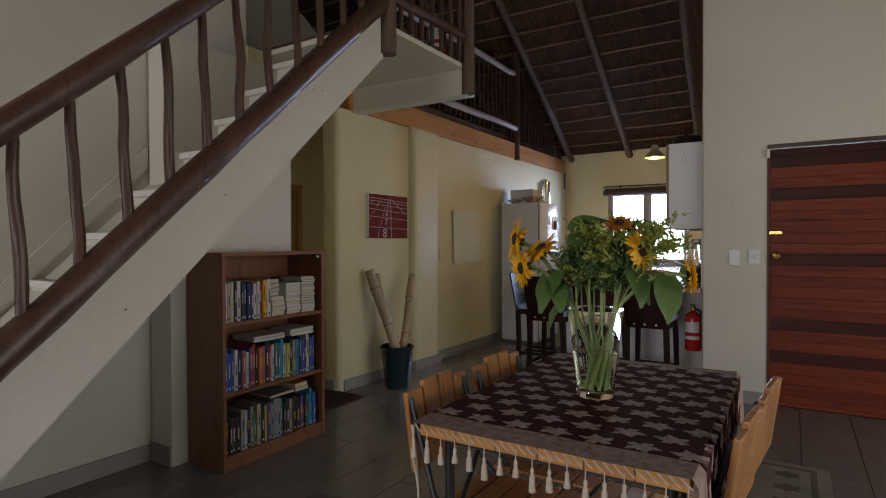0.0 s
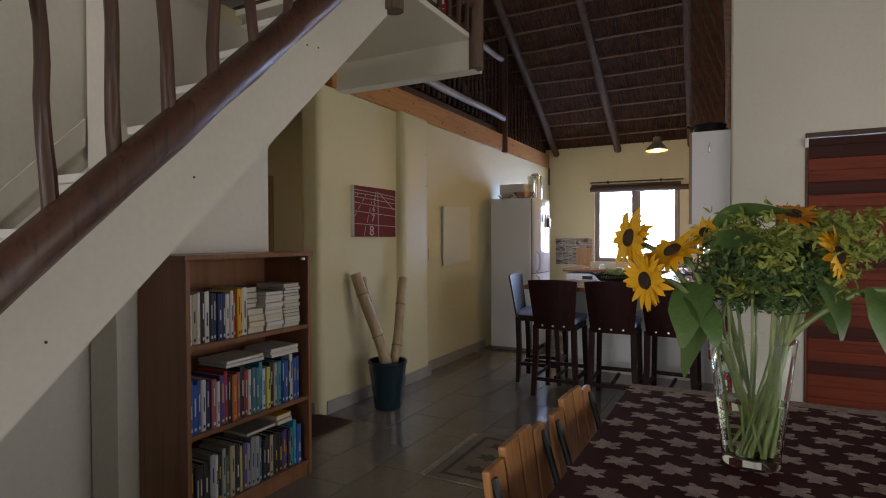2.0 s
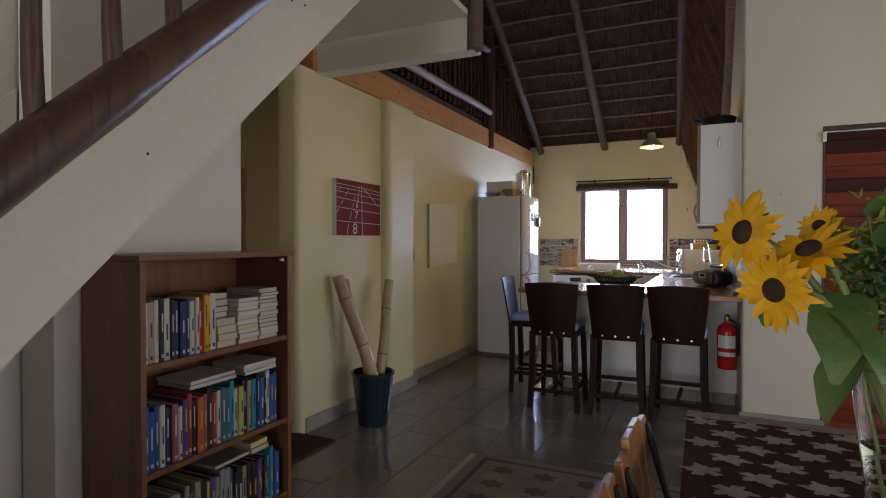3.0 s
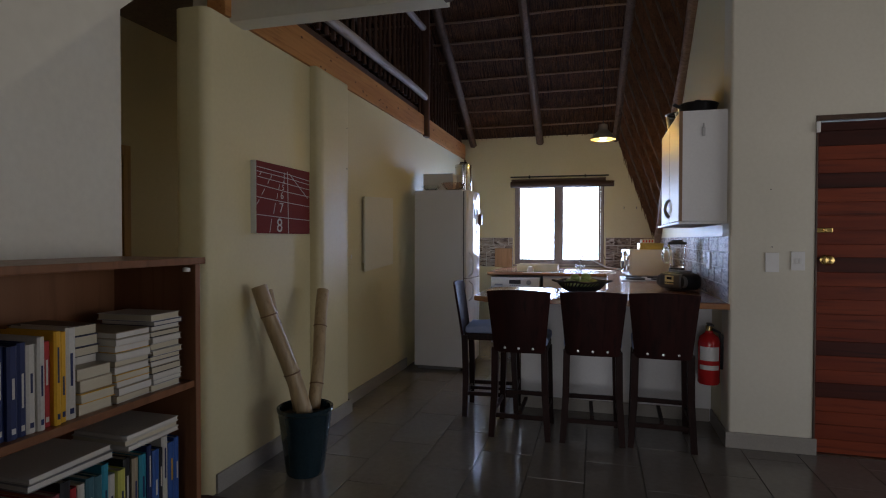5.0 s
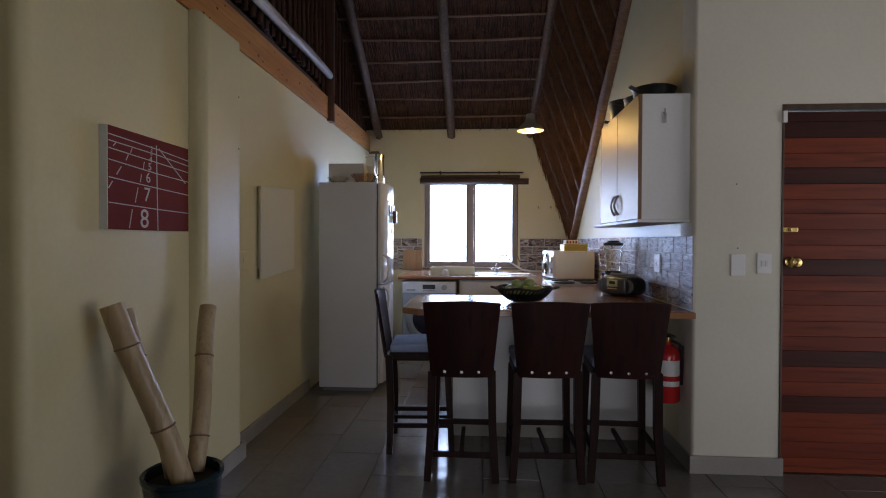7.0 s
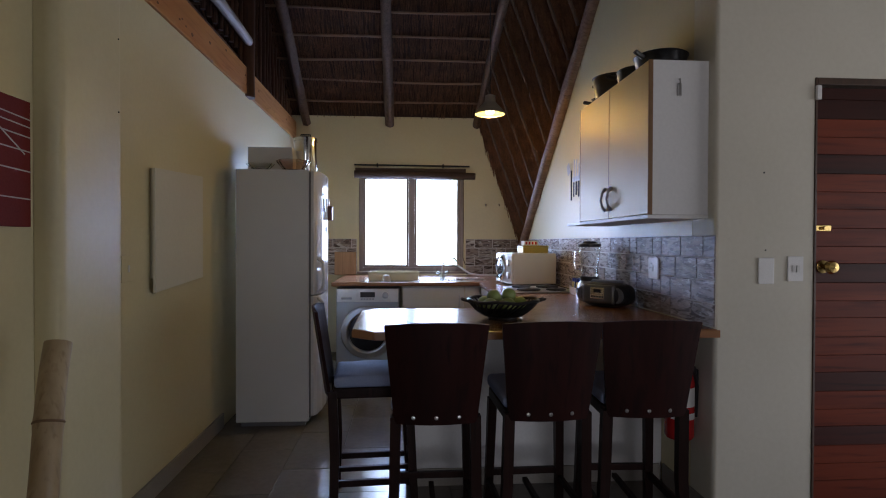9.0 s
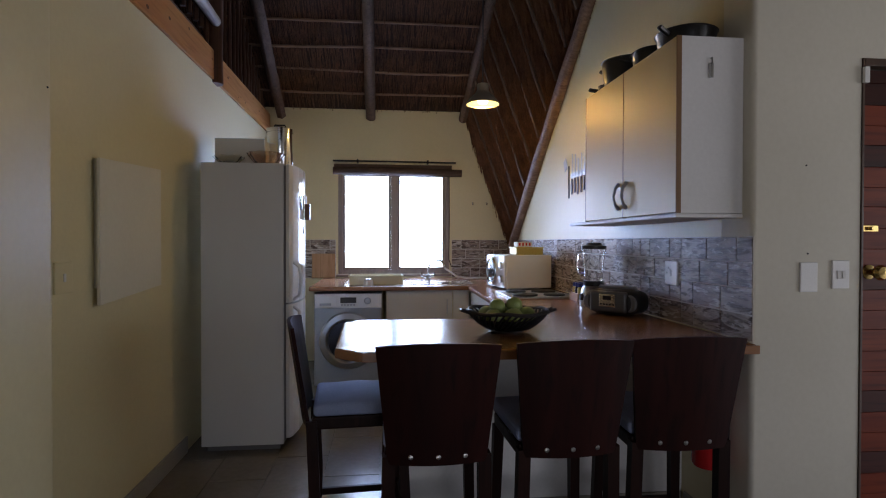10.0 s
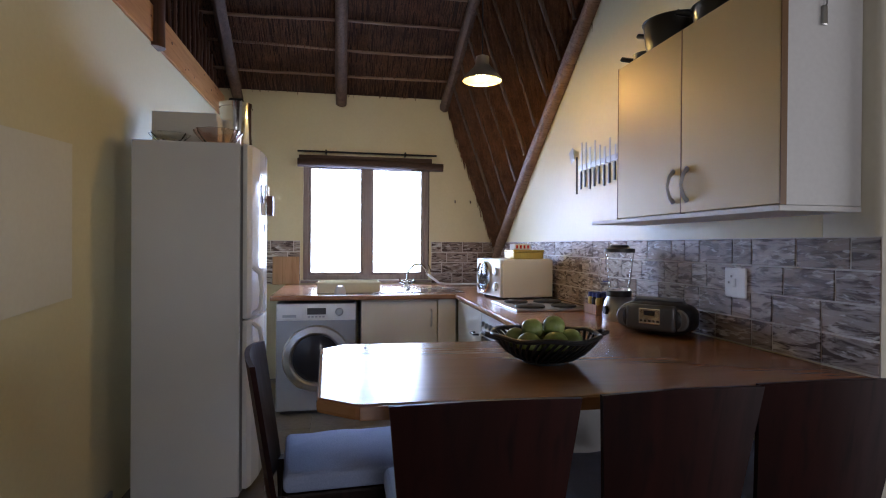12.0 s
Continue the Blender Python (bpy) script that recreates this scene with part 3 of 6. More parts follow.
# front door of horizontal hardwood boards, and its frame
fd = tagged(new("door_1"), "closed reddish-brown hardwood front door of horizontal boards", "", "", "structure")
fd.matrix_basis = pose(DX0 + 0.012, YD + 0.03, 0.008)
zz, k = 0.0, 0
dw = DX1 - DX0 - 0.024
darks = {4, 7, 13, 19, 22, 23}
while zz < 2.0:
    h = (0.085, 0.09, 0.08)[k % 3]
    h = min(h, 2.015 - zz)
    part("board", boxed(0.012, dw - 0.012, 0.0, 0.04, zz + 0.0006, zz + h - 0.0006, 0.0012, 1), M["door_dark"] if k in darks else M["door"], fd)
    zz += h
    k += 1
part("backing", boxed(0.0, dw, 0.041, 0.05, 0, 2.015), M["door_dark"], fd)
part("stile", boxed(0.0, 0.011, 0.0, 0.04, 0, 2.015), M["door"], fd)
bm = lathe([(0, 0), (0.03, 0), (0.03, 0.006), (0.012, 0.012), (0.012, 0.035), (0.027, 0.045), (0.032, 0.06), (0.024, 0.075), (0, 0.08)], 20)
part("knob", place_in(None, bm, Matrix.Translation((0.055, 0.0, 1.18)) @ Matrix.Rotation(radians(90), 4, "X")), M["brass"], fd, "round brass door knob", True)
part("bolt", boxed(0.0, 0.09, -0.012, 0.002, 1.345, 1.375, 0.004), M["brass"], fd, "brass slide bolt")
part("bolt_knob", boxed(0.04, 0.05, -0.03, -0.012, 1.352, 1.368, 0.003), M["brass"], fd)
bm = bmesh.new()
box(bm, DX0 + 0.001, DX0 + 0.011, YD - 0.006, YD + 0.12, 0, DZ - 0.001, 0.002)
box(bm, DX1 - 0.011, DX1 - 0.001, YD - 0.006, YD + 0.12, 0, DZ - 0.001, 0.002)
box(bm, DX0 + 0.012, DX1 - 0.012, YD - 0.006, YD + 0.12, 2.028, DZ - 0.001, 0.002)
box(bm, DX0 + 0.001, DX1 - 0.001, YD + 0.0, YD + 0.15, 0.0005, 0.007)
structure("door_frame", bm, M["frame_dark"], "dark wooden front door frame")
structure("door_contact", boxed(DX0 - 0.004, DX0 + 0.018, YD - 0.022, YD - 0.007, 1.955, 2.02, 0.003), M["white"], "small white alarm contact on the door frame")

# ---- kitchen ----
M["fridge"] = plain("white_fridge_enamel", (0.72, 0.73, 0.74), 0.22, 0.0, 0.03)
M["fridge_front"] = plain("glossy_fridge_door", (0.74, 0.75, 0.76), 0.10, 0.0, 0.02)
M["gasket"] = plain("grey_gasket", (0.16, 0.16, 0.165), 0.6)
M["worktop"] = wood("brown_laminate_worktop", (0.27, 0.125, 0.052), (0.30, 0.14, 0.062), (0.245, 0.11, 0.045), 0.2, 0, 6, 0.02)
M["cupboard"] = plain("cream_cupboard_board", (0.66, 0.63, 0.56), 0.4)
M["cab_door"] = plain("beige_satin_door", (0.50, 0.37, 0.15), 0.46, 0.15, 0.02)
M["cab_edge"] = plain("brown_edge_strip", (0.20, 0.11, 0.05), 0.4)
M["panel_white"] = surface("white_painted_panel", (0.68, 0.68, 0.68), (0.76, 0.76, 0.76), 0.5, 0, 2, 60, 0.04)
M["dark_stool"] = wood("dark_wenge_wood", (0.013, 0.005, 0.004), (0.022, 0.008, 0.006), (0.01, 0.004, 0.003), 0.45, 2, 9, 0.05, True, 0.15)
M["stool_back"] = wood("dark_mahogany_ply", (0.016, 0.004, 0.0035), (0.026, 0.006, 0.005), (0.010, 0.003, 0.003), 0.46, 2, 7, 0.04, True, 0.15)
M["cushion"] = surface("pale_grey_blue_cloth", (0.27, 0.34, 0.56), (0.38, 0.46, 0.70), 0.85, 0, 7, 220, 0.25)
M["black_pan"] = plain("black_enamel_pan", (0.012, 0.012, 0.013), 0.28)
M["glass"] = glass("clear_glass", (0.98, 1.0, 0.99), 0.0, 1.22)
M["pink_glass"] = glass("pink_glass", (0.98, 0.84, 0.78), 0.05, 1.3)
M["red"] = plain("red_enamel", (0.50, 0.022, 0.022), 0.22)
M["paper"] = plain("white_paper", (0.72, 0.72, 0.70), 0.7)
M["wash"] = plain("silver_appliance", (0.33, 0.35, 0.39), 0.3, 0.3)
M["graphite"] = plain("graphite_plastic", (0.13, 0.135, 0.145), 0.3, 0.35)
M["dark_glass"] = plain("dark_porthole_glass", (0.02, 0.022, 0.03), 0.08)
M["cream_box"] = plain("cream_plastic", (0.70, 0.66, 0.46), 0.4)
M["board_wood"] = wood("pale_chopping_board", (0.40, 0.22, 0.10), (0.48, 0.28, 0.14), (0.32, 0.17, 0.07), 0.5, 2, 9, 0.05)
M["fruit"] = surface("green_fruit_skin", (0.20, 0.28, 0.07), (0.30, 0.36, 0.12), 0.4, 0, 12, 120, 0.1)
M["label_blue"] = plain("blue_cap", (0.03, 0.06, 0.30), 0.4)
M["yellow_tin"] = plain("yellow_tin", (0.55, 0.42, 0.10), 0.35, 0.2)

# fridge freezer with its rounded doors facing across the room
fr = thing("fridge", (-3.97, 7.97, 0), 0, "tall white fridge freezer with a small dent, beside the yellow wall", "fridge")
part("body", boxed(0, 0.50, 0, 0.62, 0.035, 1.80, 0.008), M["fridge"], fr)
part("plinth", boxed(0.03, 0.47, 0.03, 0.6, 0.0, 0.034), M["gasket"], fr)
part("seal", boxed(0.501, 0.512, 0.012, 0.608, 0.06, 1.785), M["gasket"], fr)


def fridge_door(z0, z1):
    out = [(0.513, 0.004), (0.535, 0.0), (0.553, 0.04), (0.572, 0.16), (0.578, 0.31), (0.572, 0.46), (0.553, 0.58), (0.535, 0.62), (0.513, 0.616)]
    return prism(out, z1 - z0, "z", z0, 0.004)


part("upper_door", fridge_door(0.925, 1.795), M["fridge_front"], fr, "", True)
part("lower_door", fridge_door(0.075, 0.915), M["fridge_front"], fr, "", True)
for z0, z1 in ((0.94, 1.18), (0.70, 0.90)):
    part("handle", tube([(0.553, 0.045, z0), (0.59, 0.05, z0 + 0.03), (0.60, 0.055, (z0 + z1) / 2), (0.59, 0.05, z1 - 0.03), (0.553, 0.045, z1)], 0.011, 8), M["fridge"], fr, "curved white handle", True)
for y, z, w, h, m in ((0.20, 1.52, 0.05, 0.1, "black"), (0.30, 1.55, 0.045, 0.07, "paper"), (0.42, 1.55, 0.05, 0.08, "paper"), (0.3, 1.36, 0.03, 0.05, "black"), (0.15, 1.63, 0.06, 0.03, "wash")):
    ob = tagged(mesh_object("fridge_magnet", boxed(0, 0.004, 0, w, 0, h, 0.001), M[m]), "small printed magnet stuck on the fridge door", "magnet", "magnets on the fridge")
    ob.matrix_basis = pose(-3.97 + 0.5795, 7.97 + y, z)
ob = tagged(mesh_object("note_holder", boxed(0, 0.035, 0, 0.07, 0, 0.11, 0.006), plain("brown_holder", (0.12, 0.05, 0.03), 0.4)), "small brown holder fixed on the fridge door", "holder")
ob.matrix_basis = pose(-3.97 + 0.579, 7.97 + 0.36, 1.46)
bx = thing("white_box", (-3.95, 8.2, 1.801), 0, "plain white cardboard box lying on the fridge", "box")
part("body", boxed(0, 0.32, 0, 0.34, 0, 0.19, 0.004), M["paper"], bx)
part("flap", boxed(0.322, 0.326, 0, 0.33, 0.02, 0.15, 0.0), M["paper"], bx)
can = thing("steel_canister", (-3.57, 8.42, 1.801), 0, "tall polished steel canister with a lid on the fridge", "canister")
part("body", lathe([(0, 0), (0.085, 0), (0.088, 0.01), (0.088, 0.27), (0.08, 0.275)], 28), M["chrome"], can, "", True)
part("lid", lathe([(0.091, 0.27), (0.091, 0.295), (0.06, 0.305), (0, 0.306)], 28), M["chrome"], can, "", True)
part("handle", tube([(-0.04, 0, 0.306), (-0.035, 0, 0.325), (0.035, 0, 0.325), (0.04, 0, 0.306)], 0.006, 8), M["iron"], can, "", True)


def bowl(name, at, r, h, mt, label, wavy=0.06):
    t = thing(name, at, 0, label, "bowl")
    bm = bmesh.new()
    sides = 40
    prof = [(0.0, 0.006), (r * 0.5, 0.004), (r * 0.55, 0), (r * 0.75, h * 0.4), (r * 0.95, h * 0.8), (r, h), (r * 0.96, h), (r * 0.7, h * 0.45), (r * 0.5, 0.012), (0, 0.012)]
    lathe(prof, sides, bm)
    for v in bm.verts:
        a = math.atan2(v.co.y, v.co.x)
        f = 1 + wavy * math.sin(a * 10) * (v.co.z / h)
        v.co.x, v.co.y = v.co.x * f, v.co.y * f
    part("dish", bm, mt, t, "", True)
    return t


bowl("pink_bowl", (-3.60, 8.10, 1.801), 0.115, 0.075, M["pink_glass"], "scalloped pink pressed-glass bowl on the fridge")
bowl("glass_bowl", (-3.83, 8.09, 1.801), 0.09, 0.05, M["glass"], "low clear cut-glass bowl on the fridge", 0.1)

# continuous worktop: peninsula, side leg and window leg
CZ0, CZ1 = 0.872, 0.91
outline = [(-3.05, 7.19), (-3.035, 6.50), (-2.94, 6.42), (XR - 0.002, 6.43), (XR - 0.002, YB - 0.002), (-3.50, YB - 0.002), (-3.50, 9.39), (-2.08, 9.39), (-2.12, 7.27), (-2.97, 7.27)]
top = thing("worktop", (0, 0, CZ0), 0, "glossy brown laminate worktop with a clipped peninsula corner", "worktop")
part("slab", prism(outline, CZ1 - CZ0, "z", 0, 0.011), M["worktop"], top)
part("edge_band", boxed(-2.93, XR - 0.004, 6.412, 6.4185, 0.002, 0.036, 0.002), M["worktop"], top)
# panel under the peninsula
structure("wall_peninsula", boxed(-2.76, XR - 0.002, 6.98, 7.06, 0, CZ0 - 0.002), M["panel_white"], "white painted panel under the peninsula")
structure("baseboard_peninsula", boxed(-2.76, XR - 0.016, 6.964, 6.979, 0, 0.09, 0.003), M["skirt"], "grey skirting under the peninsula")


def base_unit(name, x0, x1, y, label, doors):
    u = thing(name, (x0, y, 0), 0, label, "cupboard")
    w = x1 - x0
    part("body", boxed(0, w, 0.02, 0.6, 0.1, CZ0 - 0.003), M["cupboard"], u)
    part("plinth", boxed(0, w, 0.05, 0.58, 0, 0.099), M["gasket"], u)
    for a, b, hx in doors:
        d = part("door", boxed(a + 0.003, b - 0.003, 0.0, 0.018, 0.105, CZ0 - 0.012, 0.003), M["cupboard"], u)
        part("handle", tube([(hx, 0.0, 0.66), (hx, -0.025, 0.67), (hx, -0.025, 0.78), (hx, 0.0, 0.79)], 0.006, 8), M["steel"], d, "", True)
    return u


base_unit("base_cupboard", -2.82, -2.22, 9.42, "cream base cupboard with a vertical bar handle under the sink", [(0, 0.6, 0.55)])
bm = boxed(-2.215, -2.065, 9.425, 9.445, 0.1, CZ0 - 0.003, 0.002)
tagged(mesh_object("corner_filler", bm, M["cupboard"]), "narrow cream filler board in the corner", "filler board")

# washing machine
wm = thing("washing_machine", (-3.455, 9.42, 0), 0, "silver front-loading washing machine under the worktop", "washing machine")
part("body", boxed(0, 0.60, 0.0, 0.58, 0.03, 0.85, 0.01), M["wash"], wm)
part("base", boxed(0.03, 0.57, 0.05, 0.55, 0.0, 0.029), M["black"], wm)
part("control_panel", boxed(0.005, 0.595, -0.012, -0.001, 0.72, 0.845, 0.004), M["fridge"], wm)
dr = part("drawer", boxed(0.015, 0.20, -0.020, -0.013, 0.73, 0.835, 0.003), M["fridge"], wm)
part("grip", boxed(0.05, 0.15, -0.026, -0.021, 0.745, 0.765, 0.003), M["wash"], dr)
part("display", boxed(0.23, 0.37, -0.018, -0.013, 0.765, 0.815, 0.002), M["black"], wm)
for i in range(5):
    part("button", boxed(0.235 + i * 0.027, 0.252 + i * 0.027, -0.018, -0.013, 0.742, 0.754, 0.001), M["wash"], wm)


def face_y(bm, at):
    return place_in(None, bm, Matrix.Translation(at) @ Matrix.Rotation(radians(90), 4, "X"))


part("dial", face_y(lathe([(0, 0.0), (0.03, 0), (0.03, 0.02), (0.024, 0.026), (0, 0.026)], 22), (0.47, -0.013, 0.785)), M["wash"], wm, "", True)
door = part("porthole", face_y(lathe([(0.252, 0), (0.256, 0.018), (0.244, 0.034), (0.20, 0.042), (0.186, 0.034), (0.18, 0.012)], 40), (0.30, -0.001, 0.43)), M["steel"], wm, "round silver door ring", True)
part("glass", face_y(lathe([(0.182, 0.012), (0.13, 0.028), (0.06, 0.034), (0, 0.035)], 32), (0.30, -0.001, 0.43)), M["dark_glass"], door, "dark bulging porthole glass", True)

# side units with the oven
ov = thing("oven", (-2.06, 8.05, 0), 0, "built-under oven with a white control panel and knobs", "oven")
part("body", boxed(0.02, 0.6, 0, 0.60, 0.1, CZ0 - 0.003), M["wash"], ov)
part("door", boxed(0.0, 0.019, 0.01, 0.59, 0.14, 0.70, 0.004), M["dark_glass"], ov)
part("control_panel", boxed(0.0, 0.019, 0.01, 0.59, 0.71, CZ0 - 0.008, 0.003), M["panel_white"], ov)
for i in range(6):
    bm = lathe([(0, 0), (0.018, 0), (0.016, 0.02), (0, 0.021)], 16)
    part("knob", place_in(None, bm, Matrix.Translation((0.0, 0.09 + i * 0.085, 0.79)) @ Matrix.Rotation(radians(-90), 4, "Y")), M["steel"], ov, "", True)
part("handle", tube([(0.0, 0.06, 0.66), (-0.04, 0.07, 0.66), (-0.04, 0.53, 0.66), (0.0, 0.54, 0.66)], 0.009, 8), M["iron"], ov, "", True)
for y0, y1 in ((8.652, 9.38), (7.30, 8.048)):
    u = thing("base_cupboard", (-2.06, y0, 0), 0, "cream base cupboard beside the oven", "cupboard")
    part("body", boxed(0.02, 0.6, 0, y1 - y0, 0.1, CZ0 - 0.003), M["cupboard"], u)
    part("plinth", boxed(0.06, 0.6, 0, y1 - y0, 0, 0.099), M["gasket"], u)
    d = part("door", boxed(0.0, 0.018, 0.003, y1 - y0 - 0.003, 0.105, CZ0 - 0.012, 0.003), M["cupboard"], u)
    part("handle", tube([(0, 0.05, 0.7), (-0.035, 0.06, 0.7), (-0.035, 0.15, 0.7), (0, 0.16, 0.7)], 0.007, 8), M["iron"], d, "", True)

# hob
hob = thing("hob", (-1.96, 8.20, CZ1 + 0.001), 0, "steel hob with four dark plates let into the worktop", "hob")
part("tray", boxed(0, 0.48, 0, 0.56, 0, 0.012, 0.004), M["steel"], hob)
for x, y, r in ((0.13, 0.14, 0.085), (0.35, 0.14, 0.07), (0.13, 0.42, 0.07), (0.35, 0.42, 0.085)):
    part("plate", lathe([(0, 0), (r + 0.008, 0), (r + 0.008, 0.008), (r, 0.014), (0.02, 0.014), (0.018, 0.011), (0, 0.011)], 28, None, (x, y, 0.012)), M["iron"], hob, "", True)

# sink, tap and hose
sk = thing("sink", (-2.72, 9.55, CZ1 + 0.001), 0, "stainless steel sink with a ribbed drainer", "sink")
bm = bmesh.new()
box(bm, 0, 0.03, 0, 0.5, 0, 0.008, 0.002)
box(bm, 0.72, 0.75, 0, 0.5, 0, 0.008, 0.002)
box(bm, 0.03, 0.72, 0, 0.03, 0, 0.008, 0.002)
box(bm, 0.03, 0.72, 0.43, 0.5, 0, 0.008, 0.002)
box(bm, 0.03, 0.72, 0.03, 0.43, 0, 0.003)
part("rim", bm, M["chrome"], sk)
for i in range(7):
    part("rib", boxed(0.06 + i * 0.045, 0.075 + i * 0.045, 0.05, 0.4, 0.003, 0.007, 0.002), M["chrome"], sk)
tap = thing("tap", (-2.40, 9.98, CZ1 + 0.009), 0, "chrome swan-neck mixer tap with two cross handles", "tap")
part("base", lathe([(0, 0), (0.03, 0), (0.03, 0.02), (0.016, 0.04), (0.016, 0.07), (0, 0.07)], 18), M["chrome"], tap, "", True)
part("spout", tube([(0, 0, 0.06), (0.01, -0.01, 0.15), (0.06, -0.05, 0.21), (0.12, -0.09, 0.21), (0.15, -0.12, 0.17), (0.155, -0.12, 0.15)], 0.009, 10), M["chrome"], tap, "", True)
for s in (-1, 1):
    v = part("valve", tube([(0, 0, 0.04), (s * 0.06, -0.015, 0.055)], 0.012, 10), M["chrome"], tap, "", True)
    for d in (0.025, -0.025):
        part("lever", tube([(s * 0.065, -0.015, 0.055), (s * 0.065, -0.015 + d, 0.055 + abs(d))], 0.006, 8), M["chrome"], v, "", True)
hose = tube([(-2.24, 9.86, 1.05), (-2.19, 9.95, 1.02), (-2.08, 10.15, 0.95), (-1.95, 10.3, 0.925), (-1.75, 10.35, 0.922), (-1.55, 10.3, 0.922)], 0.011, 8)
tagged(mesh_object("hose", hose, M["white"], True), "pale flexible water hose lying on the worktop", "hose")
rk = thing("washing_up_tray", (-3.16, 9.62, CZ1 + 0.001), 0, "cream plastic washing-up tray by the window", "tray")
bm = bmesh.new()
box(bm, 0, 0.5, 0, 0.30, 0, 0.006)
for b in ((0, 0.006, 0, 0.30), (0.494, 0.5, 0, 0.30), (0.006, 0.494, 0, 0.006), (0.006, 0.494, 0.294, 0.30)):
    box(bm, *b, 0.006, 0.085, 0.002)
part("tray", bm, M["cream_box"], rk)
part("rim", boxed(-0.008, 0.508, -0.008, -0.001, 0.07, 0.088, 0.003), M["cream_box"], rk)
cup = thing("cup", (-2.98, 9.52, CZ1 + 0.001), 0, "small white upturned cup beside the tray", "cup")
part("body", lathe([(0.045, 0), (0.045, 0.02), (0.03, 0.06), (0.018, 0.065), (0, 0.065)], 20), M["white"], cup, "", True)
cbd = thing("chopping_board", (-3.62, YB - 0.05, CZ1 + 0.001), 0, "pale wooden chopping board leaning on the tiles", "chopping board")
part("board", boxed(0, 0.25, 0, 0.022, 0, 0.27, 0.008, turn=Matrix.Rotation(radians(-4), 4, "X")), M["board_wood"], cbd)

# microwave, tins
mw = thing("microwave", (-1.855, 8.90, CZ1 + 0.001), 8, "white microwave oven with a round dial on its front", "microwave")
part("body", boxed(0.02, 0.42, 0.0, 0.46, 0.012, 0.29, 0.008), M["white"], mw)
for x in (0.05, 0.37):
    for y in (0.04, 0.4):
        part("foot", boxed(x, x + 0.03, y, y + 0.03, 0, 0.011), M["black"], mw)
part("front", boxed(0.0, 0.019, 0.004, 0.456, 0.016, 0.286, 0.006), M["fridge_front"], mw)
bm = lathe([(0.115, 0), (0.12, 0.01), (0.10, 0.016), (0.05, 0.02), (0, 0.02)], 32)
part("porthole", place_in(None, bm, Matrix.Translation((0.0, 0.29, 0.15)) @ Matrix.Rotation(radians(-90), 4, "Y")), M["dark_glass"], mw, "round dark window", True)
bm = lathe([(0.118, 0.0), (0.124, 0.012), (0.112, 0.022), (0.104, 0.014)], 32)
part("ring", place_in(None, bm, Matrix.Translation((-0.001, 0.29, 0.15)) @ Matrix.Rotation(radians(-90), 4, "Y")), M["chrome"], mw, "chrome ring round the window", True)
for z in (0.09, 0.2):
    bm = lathe([(0.03, 0), (0.028, 0.018), (0, 0.02)], 20)
    part("dial", place_in(None, bm, Matrix.Translation((0.0, 0.075, z)) @ Matrix.Rotation(radians(-90), 4, "Y")), M["steel"], mw, "", True)
tn = thing("tin", (-1.745, 8.94, CZ1 + 0.293), 8, "yellow rectangular tin on the microwave", "tin")
part("body", boxed(0, 0.24, 0, 0.16, 0, 0.05, 0.006), M["yellow_tin"], tn)
part("lid", boxed(-0.003, 0.243, -0.003, 0.163, 0.051, 0.066, 0.004), M["yellow_tin"], tn)
tn = thing("small_box", (-1.725, 8.98, CZ1 + 0.361), 8, "small red and white box on the tin", "box")
part("body", boxed(0, 0.13, 0, 0.09, 0, 0.04, 0.003), M["paper"], tn)
for i in range(4):
    part("stripe", boxed(0.01 + i * 0.03, 0.025 + i * 0.03, -0.002, -0.0005, 0.008, 0.032), M["red"], tn)

# spice rack, blender, radio
sp = thing("spice_rack", (-1.55, 8.0, CZ1 + 0.001), 0, "small pale wooden rack of spice bottles", "rack")
part("tray", boxed(0, 0.13, 0, 0.16, 0, 0.01), M["board_wood"], sp)
part("front", boxed(-0.008, -0.0005, 0, 0.16, 0, 0.055, 0.002), M["board_wood"], sp)
part("side", boxed(0, 0.13, -0.008, -0.0005, 0, 0.055, 0.002), M["board_wood"], sp)
for i in range(3):
    for j in range(3):
        b = thing("spice_bottle", (-1.53 + 0.042 * i, 8.025 + 0.05 * j, CZ1 + 0.012), 0, "small glass spice bottle with a blue cap", "bottle", "bottles in the spice rack")
        part("jar", lathe([(0, 0), (0.018, 0), (0.018, 0.075), (0.012, 0.085), (0, 0.085)], 12), M["dark_glass"] if (i + j) % 2 else M["yellow_tin"], b, "", True)
        part("cap", lathe([(0.016, 0.085), (0.016, 0.11), (0, 0.111)], 12), M["label_blue"], b, "", True)

bd = thing("blender", (-1.525, 7.80, CZ1 + 0.001), 0, "kitchen blender with a glass jug on a steel and black base", "blender")
part("base", lathe([(0, 0), (0.085, 0), (0.088, 0.03), (0.075, 0.10), (0.06, 0.125), (0, 0.125)], 24), M["steel"], bd, "", True)
part("collar", lathe([(0.064, 0.125), (0.064, 0.155), (0, 0.155)], 24), M["black"], bd, "", True)
jug = part("jug", lathe([(0.052, 0.156), (0.055, 0.17), (0.072, 0.33), (0.076, 0.355), (0.072, 0.355), (0.068, 0.33), (0.051, 0.172), (0, 0.168)], 24), M["glass"], bd, "clear ribbed glass jug", True)
part("handle", tube([(-0.066, 0, 0.33), (-0.11, 0, 0.325), (-0.115, 0, 0.24), (-0.1, 0, 0.2), (-0.058, 0, 0.2)], 0.009, 8), M["glass"], jug, "", True)
part("lid", lathe([(0.078, 0.356), (0.079, 0.375), (0.05, 0.383), (0.045, 0.395), (0, 0.396)], 24), M["black"], bd, "", True)
